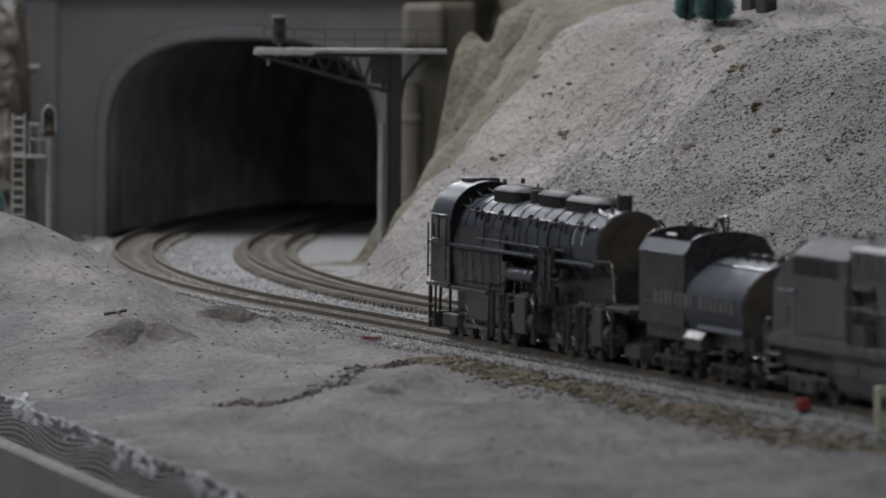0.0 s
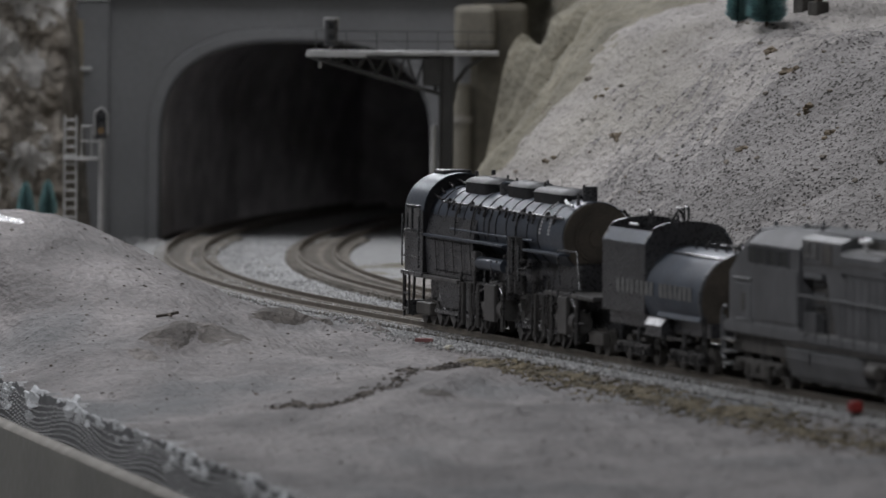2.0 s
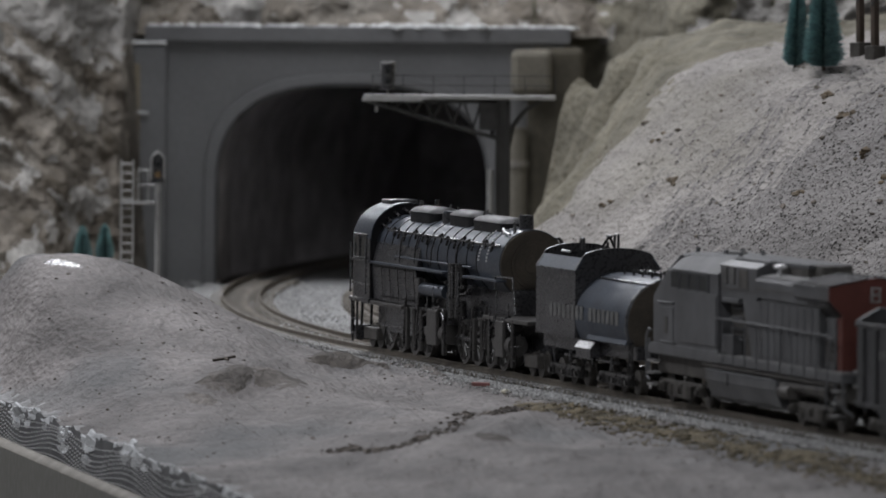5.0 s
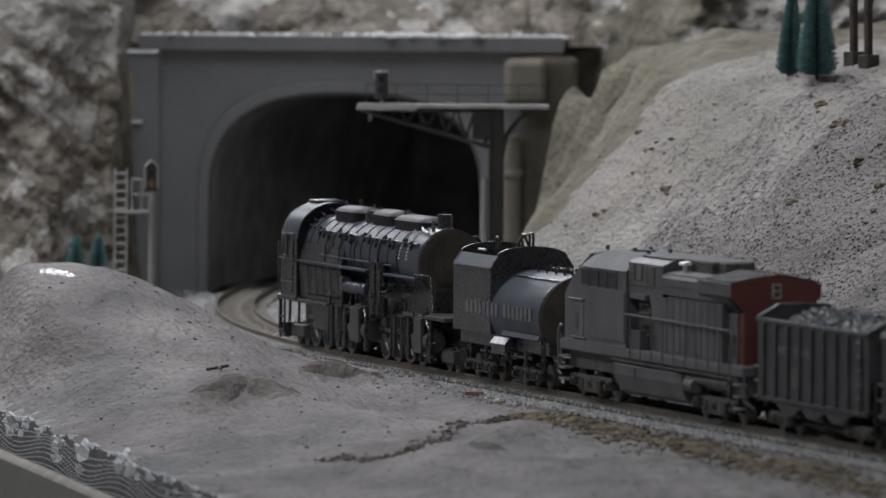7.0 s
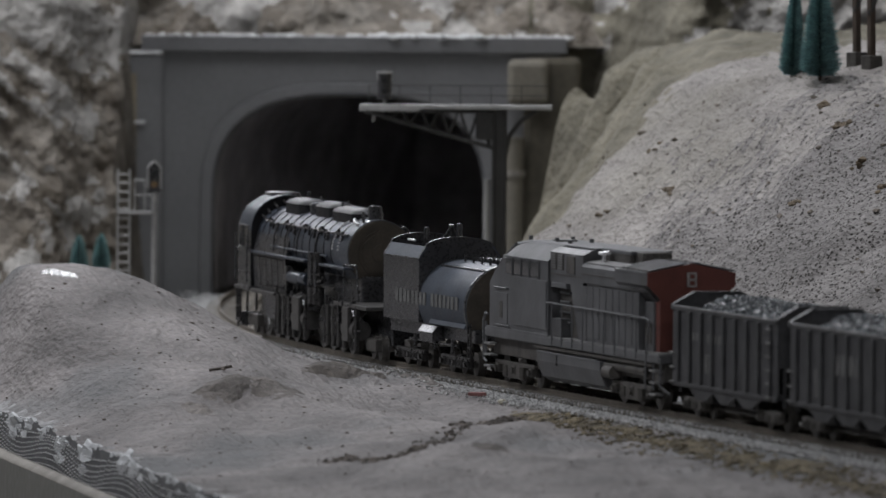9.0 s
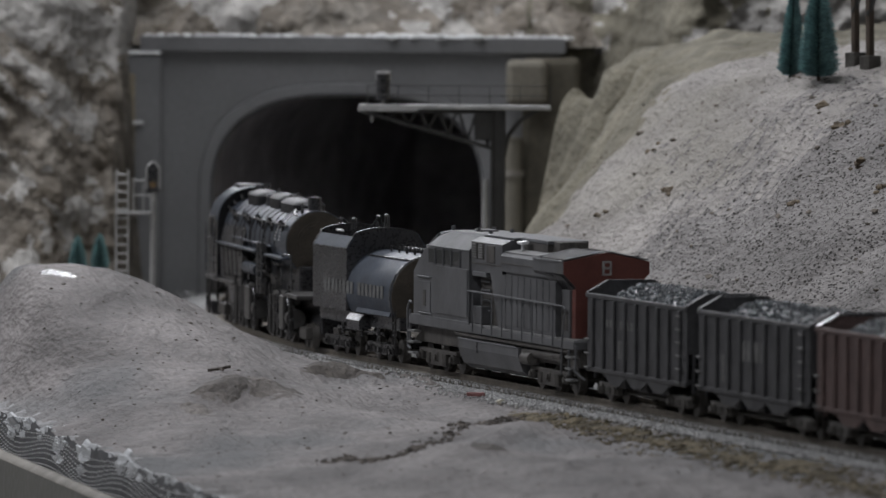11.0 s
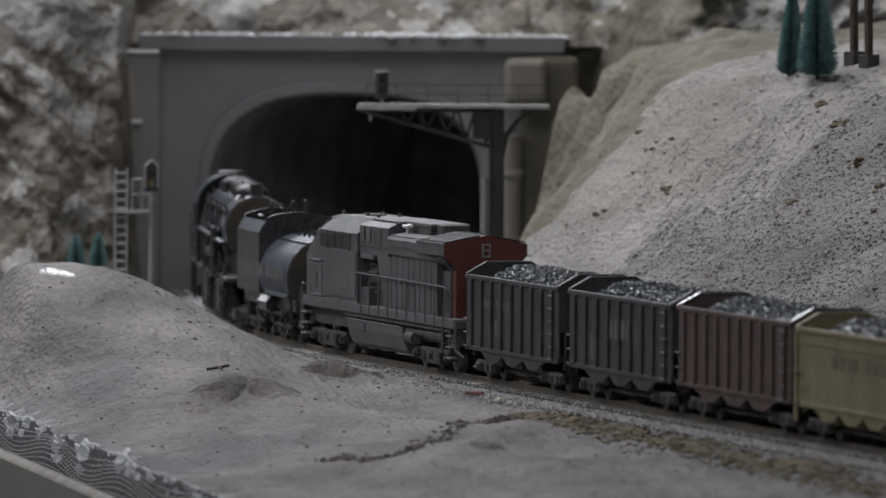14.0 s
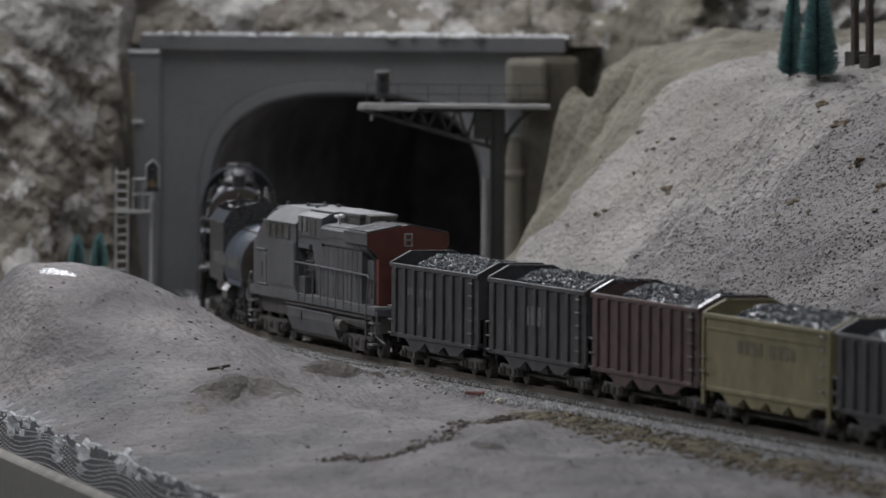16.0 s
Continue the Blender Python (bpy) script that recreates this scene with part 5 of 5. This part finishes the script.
def signal_bridge():
    b = tagged(new("signal_bridge"), "cantilever signal bridge with one signal head", "signal bridge")
    b.matrix_basis = at_view(150, 68.5, -4)
    # local y runs across the view, from the mast towards the track
    part("mast", rods([((0, -2.6, 0), (0, -2.6, 98)), ((0, 2.6, 0), (0, 2.6, 98)), ((5, -2.6, 0), (5, -2.6, 98)), ((5, 2.6, 0), (5, 2.6, 98))], 0.9), M_SIGNAL, b)
    part("mast_plate", boxed(0, 5, -2.6, 2.6, 0, 98, bev=0.3), M_SIGNAL, b)
    each("lattice", [((-0.4, -2.6, 8 * i), (-0.4, 2.6, 8 * i + 8)) for i in range(12)], 0.45, 6, M_SIGNAL, b)
    part("post", rods([((3, -5.6, 0), (3, -5.6, 66))], 1.7, 12), M_ALU, b, "pale relay post")
    part("bracket_tube", rods([((2, 2.6, 76), (2, 4.5, 86)), ((2, 4.5, 86), (2, 10, 93)), ((2, 10, 93), (2, 18, 98))], 1.0), M_SIGNAL, b)
    plat = part("platform", boxed(-3, 8, -64, 24, 98, 100, bev=0.3), M_ALU, b, "pale walkway platform")
    part("platform_end", boxed(-3.4, 8.4, -64.5, -37, 97, 98.4, bev=0.2), M_ALU, plat)
    part("girder", rods([((0, -62, 97), (0, -2, 97)), ((0, -62, 97), (0, -2, 80)), ((5, -62, 97), (5, -2, 80))], 0.9), M_SIGNAL, b)
    each("girder_web", [((0, -54 + 9 * i, 97), (0, -50 + 9 * i, 96 - (8 + 9 * i) * 0.27)) for i in range(6)] + [((0, -46 + 9 * i, 97), (0, -50 + 9 * i, 96 - (8 + 9 * i) * 0.27)) for i in range(6)], 0.6, 6, M_SIGNAL, b)
    part("relay_case", boxed(-1, 6, -11, -3, 84, 97, bev=0.5), M_SIGNAL, b)
    part("railing", rods([((7, y, 100), (7, y, 109)) for y in range(-60, 25, 14)] + [((7, -60, 109), (7, 22, 109)), ((7, -60, 104.5), (7, 22, 104.5))], 0.22), M_SIGNAL, b)
    head = part("signal_head", rods([((-2, -53, 102), (-2, -53, 114))], 3.2, 16), M_BLACK, b)
    part("hood", rods([((-3, -53, 111), (-3, -53, 115))], 3.5, 16), M_ALU, head)
    part("lens", rods([((0, -53, 111), (1.6, -53, 111)), ((0, -53, 106), (1.6, -53, 106))], 1.5, 12), M_GLASS, head)
    part("head_bracket", rods([((-2, -53, 98), (-2, -53, 102)), ((2, -58, 96), (2, -58, 92))], 0.7), M_ALU, head)
    return b


signal_bridge()


def mast_signal():
    m = tagged(new("mast_signal"), "trackside mast signal with ladder and small platform", "signal")
    m.matrix_basis = at_view(75, -92, -7)
    part("mast", rods([((0, 0, 0), (0, 0, 64))], 1.3, 12), M_ALU, m, "pale round mast")
    hd = part("signal_head", boxed(-1.5, 1.8, -3, 3, 59, 73, bev=1.2), M_BLACK, m)
    part("rim", rods([((2, -3, 61), (2, -3, 71)), ((2, 3, 61), (2, 3, 71)), ((2, -3, 71), (2, 0, 74)), ((2, 0, 74), (2, 3, 71))], 0.5), M_ALU, hd)
    part("lens", rods([((1.6, 0, 68), (2.6, 0, 68))], 1.6, 14), M_GLASS, hd)
    part("lens", rods([((1.6, 0, 63), (2.6, 0, 63))], 1.6, 14), M_LENS, hd, "amber signal lens")
    lad = part("ladder_rail", rods([((0, -17, 0), (0, -17, 70)), ((0, -11.5, 0), (0, -11.5, 70))], 0.55), M_ALU, m)
    for i in range(17):
        part("rung", rods([((0, -17, 2 + 4.1 * i), (0, -11.5, 2 + 4.1 * i))], 0.5), M_ALU, lad)
    pl = part("platform", boxed(-2, 3, -17.5, -1, 49, 50.4, bev=0.2), M_ALU, m)
    part("guard_rail", rods([((2.5, -9, 50), (2.5, -9, 66)), ((2.5, -4.5, 50), (2.5, -4.5, 64)), ((2.5, -9, 58), (2.5, -1, 58)), ((2.5, -9, 65), (2.5, -4, 65))], 0.35), M_ALU, pl)
    return m


mast_signal()


# ---------------------------------------------------------------- trees and posts
def bristle_tree(x, y, z, h, r, seed, lean=0.0):
    t = tagged(new("pine_tree"), "teal bottle-brush model pine tree", "tree", "model pine trees")
    t.matrix_basis = pose(x * MM, y * MM, z * MM, 0, lean, seed * 70)
    part("trunk", rods([((0, 0, -2), (0, 0, h * 0.9))], 0.8), M_WOOD, t)
    rnd = random.Random(seed)
    pts, fs = [], []
    for i in range(5200):
        q = rnd.random() ** 0.75
        zz = h * (0.04 + 0.96 * (1 - q))
        rr = r * (0.10 + 0.95 * q ** 0.55) * (0.96 + 0.05 * math.sin(zz * 1.9 + seed)) * rnd.uniform(0.72, 1.08)
        if q > 0.93:
            rr *= 1 - (q - 0.93) * 5
        a = rnd.random() * 2 * math.pi
        c, s = math.cos(a), math.sin(a)
        w, up = 0.20, rnd.uniform(0.2, 2.2)
        k = len(pts)
        pts += [(c * rr * 0.25 - s * w, s * rr * 0.25 + c * w, zz), (c * rr * 0.25 + s * w, s * rr * 0.25 - c * w, zz), (c * rr, s * rr, zz + up * rr / r), (c * rr * 0.5, s * rr * 0.5, zz + up * 0.4 + w * 2)]
        fs += [(k, k + 1, k + 2), (k + 1, k + 3, k + 2), (k, k + 2, k + 3)]
    me = bpy.data.meshes.new("crown")
    me.from_pydata([(a * MM, b * MM, c * MM) for a, b, c in pts], [], fs)
    me.materials.append(M_PINE)
    cr = new("crown", me)
    cr.parent = t
    return t


bristle_tree(-722, 208.5, height(-722, 208.5) - 1, 39, 6.6, 1, 2.0)
bristle_tree(-698, 213.5, height(-698, 213.5), 42, 10.2, 2, -1.5)
for k, (dy, h) in enumerate(((-129, 11), (-118.5, 12))):
    p = to_world(20, dy, 13)
    bristle_tree(p[0], p[1], p[2], h + 5, 5.0, 5 + k)
# a low shelf under the two far trees
p = to_world(20, -126, 0)
tagged(sheet("tree_shelf", steps(-40, 40, 4), steps(-40, 60, 4), lambda u, v: (p[0] + v, p[1] + u, 14 - 0.4 * abs(v) - 0.012 * u * u + 2 * fbm(u, v, 3, 20)), M_ROCK), "rocky shelf with two small pines", kind="structure")


def tower_post(x, y, z):
    t = tagged(new("timber_post"), "dark brown timber post on a concrete footing", "post", "timber posts on the hill")
    t.matrix_basis = pose(x * MM, y * MM, z * MM, 0, -1.5, 20)
    part("post", boxed(-1.4, 1.4, -1.4, 1.4, 3, 74, bev=0.3), M_WOOD, t)
    part("footing", boxed(-3.4, 3.4, -3.4, 3.4, -6, 4.6, bev=0.5), M_TRUCK, t)
    part("cross_brace", rods([((0, -1, 22), (2, 1, 30))], 1.2), M_SIGNAL, t)
    return t


tower_post(-712, 235, height(-712, 235) + 1)
tower_post(-698, 237, height(-698, 237) + 1)

# ---------------------------------------------------------------- small things on the ground
def glue_point(u, v):
    x, y = -712 + 15 * u + 5 * v, -122 + 6 * v + 3 * u
    return x, y, height(x, y) + 0.25 - 1.6 * max(0, u * u + v * v - 0.55)


tagged(sheet("glue_patch", steps(-1, 1, 0.08), steps(-1, 1, 0.08), glue_point, M_GLUE), "shiny dried glue patch on top of the mound", "glue patch")

def on_ground(x, y):
    return height(x, y)


def clumps(name, spots, mat, label, category, sub=1):
    bm = bmesh.new()
    for i, (x, y, r) in enumerate(spots):
        chunk(bm, x, y, on_ground(x, y) + r * (0.05 if sub < 2 else -0.15), r, sub, 0.6, 0.6 if sub < 2 else 0.4, i, 1.5)
    ob = tagged(obj(name, bm, mat), label, category, kind="stuff")
    if sub > 1:
        ob.data.polygons.foreach_set("use_smooth", [True] * len(ob.data.polygons))
    return ob


rnd = random.Random(21)
RIDGE = ((-166, -156), (-149, -147), (-133, -141), (-141, -127), (-206, -97), (-278, -67), (-290, -52), (-291, -45))
spots = []
for (x0, y0), (x1, y1) in zip(RIDGE, RIDGE[1:]):
    for k in range(90):
        f = rnd.random()
        spots.append((x0 + (x1 - x0) * f + rnd.gauss(0, 5), y0 + (y1 - y0) * f + rnd.gauss(0, 2.2), abs(rnd.gauss(0.45, 0.4)) + 0.3))
clumps("earth_ridge", spots, M_CLUMP, "winding ridge of dark earth crumbs", "earth crumbs")
spots = []
for k in range(3200):
    x = rnd.uniform(-300, 260)
    spots.append((x, -37 + rnd.gauss(0, 8) - 9 * smooth(-250, 150, x), abs(rnd.gauss(0.3, 0.45)) + 0.25))
clumps("turf_strip", spots, M_TUFT, "dry olive turf strip along the ballast", "turf")


def earth_mound(cx, cy, rx, ry, h, seed, mat, name, label, category):
    """A soft low patch whose ragged rim dips into the ground."""
    def place(u, v):
        x, y = cx + rx * u * 1.5, cy + ry * v * 1.5
        rho = u * u * 2.2 + v * v * 2.2 + 0.8 * fbm(x, y, seed, max(4, ry * 0.6), 4)
        return x, y, height(x, y) + h * (1 - rho) * (1 if rho < 1 else 0.5) + 0.35 * fbm(x, y, seed + 3, 4, 2) - 0.1

    return tagged(sheet(name, steps(-1, 1, min(0.1, 2.0 / rx)), steps(-1, 1, 0.08), place, mat), label, category)


# plaster bumps whose shaded fronts are put into the colour
for k, (cx, cy, rx, ry, h) in enumerate(((-424, -127, 15, 12, 1.7), (-418, -108, 22, 10, 0.7), (-492, -62, 13, 14, 1.5), (-486, -46, 5, 4, 1.8), (-500, -28, 7, 5, 2.0),
                                         (-468, -30, 18, 4, 2.0), (-100, -112, 14, 6, 1.2), (-400, -143, 16, 5, 1.0))):
    earth_mound(cx, cy, rx, ry, h, 10 + k, M_MOUND, "earth_mound", "low plaster bump with its shade in a brown colour", "earth mound")
for k in range(16):
    x = -285 + 37 * k + rnd.uniform(-10, 10)
    earth_mound(x, -37 - 9 * smooth(-250, 150, x) + rnd.gauss(0, 4), rnd.uniform(16, 34), rnd.uniform(2.5, 5.5), rnd.uniform(0.4, 0.8), 30 + k, M_TUFT, "turf_patch", "thin dry olive turf beside the ballast", "turf")
spots = []
for k in range(680):
    x = rnd.uniform(-800, 250)
    spots.append((x, rnd.uniform(edge_y(x) + 4, -30), abs(rnd.gauss(0, 0.32)) + 0.22))
clumps("debris", spots, M_CLUMP, "small dark debris specks on the plaster", "debris", 1)
spots = []
for k in range(260):
    x = rnd.uniform(-1000, 200)
    y = rnd.uniform(100, 210)
    spots.append((x, y, abs(rnd.gauss(0, 0.7)) + 0.4))
clods = []
for x, y, r in ((-592, 189, 3.6), (-735, 159, 3.4), (-532, 175, 3.2), (-801, 148, 2.6), (-804, 173, 2.4), (-560, 158, 2.2), (-640, 196, 2.6), (-480, 170, 2.8)):
    for k in range(5):
        clods.append((x + rnd.gauss(0, 3.4), y + rnd.gauss(0, 1.4), r * rnd.uniform(0.35, 0.75)))
clumps("hill_clods", clods, material("brown_clod", (0.17, 0.135, 0.095), 0.95, var=0.35, scale=160, fine=700, bump=1.0, lump=200), "crumbly brown clods stuck to the hillside", "clods")
clumps("hill_stones", spots, material("hill_stone", (0.19, 0.165, 0.14), 0.9, var=0.3, scale=200), "small brown stones on the hillside", "stones")

twig = tagged(obj("twig", rods([((-4.5, 0, 0.5), (0.5, 0.3, 1.3)), ((0.5, 0.3, 1.3), (4.6, 1.4, 2.2)), ((0.2, 0.3, 1.2), (2.0, -1.6, 1.0))], 0.62), M_CLUMP), "short dark twig on the plaster mound", "twig")
twig.matrix_basis = pose(-0.484, -0.112, on_ground(-484, -112) * MM, 0, 0, 70)
chip = tagged(obj("plastic_chip", boxed(-3.6, 3.6, -1.1, 1.1, 0, 1.6, bev=0.4), M_CHIP), "small red plastic chip lying beside the ballast", "chip")
chip.matrix_basis = pose(-0.388, -0.032, on_ground(-388, -32) * MM + 0.0004, 0, 0, 60)
peb = bmesh.new()
chunk(peb, -356, -31, on_ground(-356, -31) + 0.8, 1.9, 2, 0.6, 0.4, 3)
tagged(obj("pebble", peb, M_PALE), "small pale pebble beside the ballast", "pebble")
stand = tagged(new("switch_stand"), "small red switch lamp on a dark foot beside the rail", "switch stand")
stand.matrix_basis = pose(0.106, -0.020, -0.0046)
part("lamp", boxed(-2.4, 2.4, -2.4, 2.4, 2.2, 6.2, bev=0.8), M_CLIP, stand, "red lamp housing")
part("foot", boxed(-1.4, 1.4, -1.4, 1.4, 0, 2.3, bev=0.3), M_TRUCK, stand)
marker = tagged(new("marker_post"), "cream lineside marker post with dark marks", "marker post")
marker.matrix_basis = pose(0.195, -0.022, -0.006)
part("post", boxed(-2.4, 2.4, -2.4, 2.4, 0, 17, bev=0.9), M_PALE, marker)
part("mark", boxed(2.42, 2.6, -1.2, 1.0, 9, 13.5), M_TRUCK, marker)

# ---------------------------------------------------------------- track, ballast
def sweep(bm, prof, side, a0, a1, step=12, dz=0.0):
    ring = None
    for a in steps(a0, a1, step):
        x, y, th = track_at(a, side)
        nx, ny = math.sin(th), math.cos(th)
        cur = [bm.verts.new(((x + nx * q) * MM, (y + ny * q) * MM, (z + dz) * MM)) for q, z in prof]
        if ring:
            for i in range(len(prof)):
                bm.faces.new((ring[i], ring[(i + 1) % len(prof)], cur[(i + 1) % len(prof)], cur[i]))
        ring = cur
    return bm


RAIL = [(-0.45, 0), (0.45, 0), (0.45, -0.7), (0.2, -0.9), (0.2, -1.9), (1.1, -2.3), (1.1, -2.5), (-1.1, -2.5), (-1.1, -2.3), (-0.2, -1.9), (-0.2, -0.9), (-0.45, -0.7)]
SECOND = 62.0


def railway(name, off, a0, a1, label):
    t = tagged(new(name), label, kind="structure")
    for s in (-8.7, 8.7):
        part("rail", sweep(bmesh.new(), RAIL, off + s, a0, a1), M_RAIL, t)
    return t


near_track = railway("track_near", 0, -1700, 1150, "weathered HO track with brown ties in ballast")
far_track = railway("track_far", SECOND, -1700, 1150, "second curved track leading into the tunnel")
tie_bm = boxed(-1.3, 1.3, -15, 15, -4.6, -2.5, bev=0.15)
tie_me = bpy.data.meshes.new("tie")
tie_bm.to_mesh(tie_me)
tie_bm.free()
tie_me.materials.append(M_TIE)
for track, off, a0, a1 in ((near_track, 0, -1330, 560), (far_track, SECOND, -1330, -440)):
    for a in steps(a0, a1, 6.4 if off == 0 else 7.0):
        x, y, th = track_at(a, off)
        tie = new("tie", tie_me)
        tie.parent = track
        tie.matrix_basis = pose(x * MM, y * MM, 0, 0, 0, -math.degrees(th))

rnd = random.Random(33)
pts, fs = [], []
for k in range(56000):
    a = rnd.uniform(-900, 200) if k % 5 else rnd.uniform(-1300, -600)
    side = rnd.choice((-1, -1, -1, 1)) * (abs(rnd.gauss(0, 1)) * 11 + 9) if rnd.random() < 0.8 else (rnd.uniform(-9, 9) if k % 2 else rnd.uniform(9, 60))
    if a > -300 and side < -26:
        side = -29 + rnd.uniform(0, 17)
    if side < -40 or side > 90:
        continue
    x, y, th = track_at(a, side)
    near = abs(side) < 15
    if not near and height(x, y) > -1.0 and side > 0:
        continue
    z = (-4.3 if near else max(height(x, y), -4.6)) + 0.2
    if near:
        z = -3.0
    r = rnd.uniform(0.35, 0.85)
    rot = Euler((rnd.random() * 6, rnd.random() * 6, rnd.random() * 6)).to_matrix()
    n = len(pts)
    for q in ((1, 0, 0), (-1, 0, 0), (0, 1, 0), (0, -1, 0), (0, 0, 1), (0, 0, -1)):
        v = rot @ (Vector(q) * r * rnd.uniform(0.7, 1.25))
        pts.append(((x + v.x) * MM, (y + v.y) * MM, (z + v.z) * MM))
    fs += [tuple(n + i for i in f) for f in ((0, 2, 4), (2, 1, 4), (1, 3, 4), (3, 0, 4), (2, 0, 5), (1, 2, 5), (3, 1, 5), (0, 3, 5))]
me = bpy.data.meshes.new("ballast")
me.from_pydata(pts, [], fs)
me.materials.append(M_STONE)
tagged(new("ballast", me), "loose light grey ballast stones along the track", "ballast", kind="stuff")


# ---------------------------------------------------------------- what moves
def motions():
    times = [i * 0.5 for i in range(33)]
    for ob, a0, b1, b2 in CARS:
        walk(ob, [(t, car_pose(a0, b1, b2, t)) for t in times])
    fine = [i * 0.1 for i in range(161)]
    for w, x, r in WHEELS:
        walk(w, [(t, pose(x * MM, 0, r * MM, 0, math.degrees((train_s(t) - T0) / r), 0)) for t in fine])
    for k, rod_ob in enumerate(RODS):
        rows = []
        for t in fine:
            a = (train_s(t) - T0) / 9.2 + (math.pi / 2 if k % 2 else 0)
            rows.append((t, pose(-4.0 * math.sin(a) * MM, 0, (9.2 - 4.0 * math.cos(a)) * MM)))
        walk(rod_ob, rows)


motions()
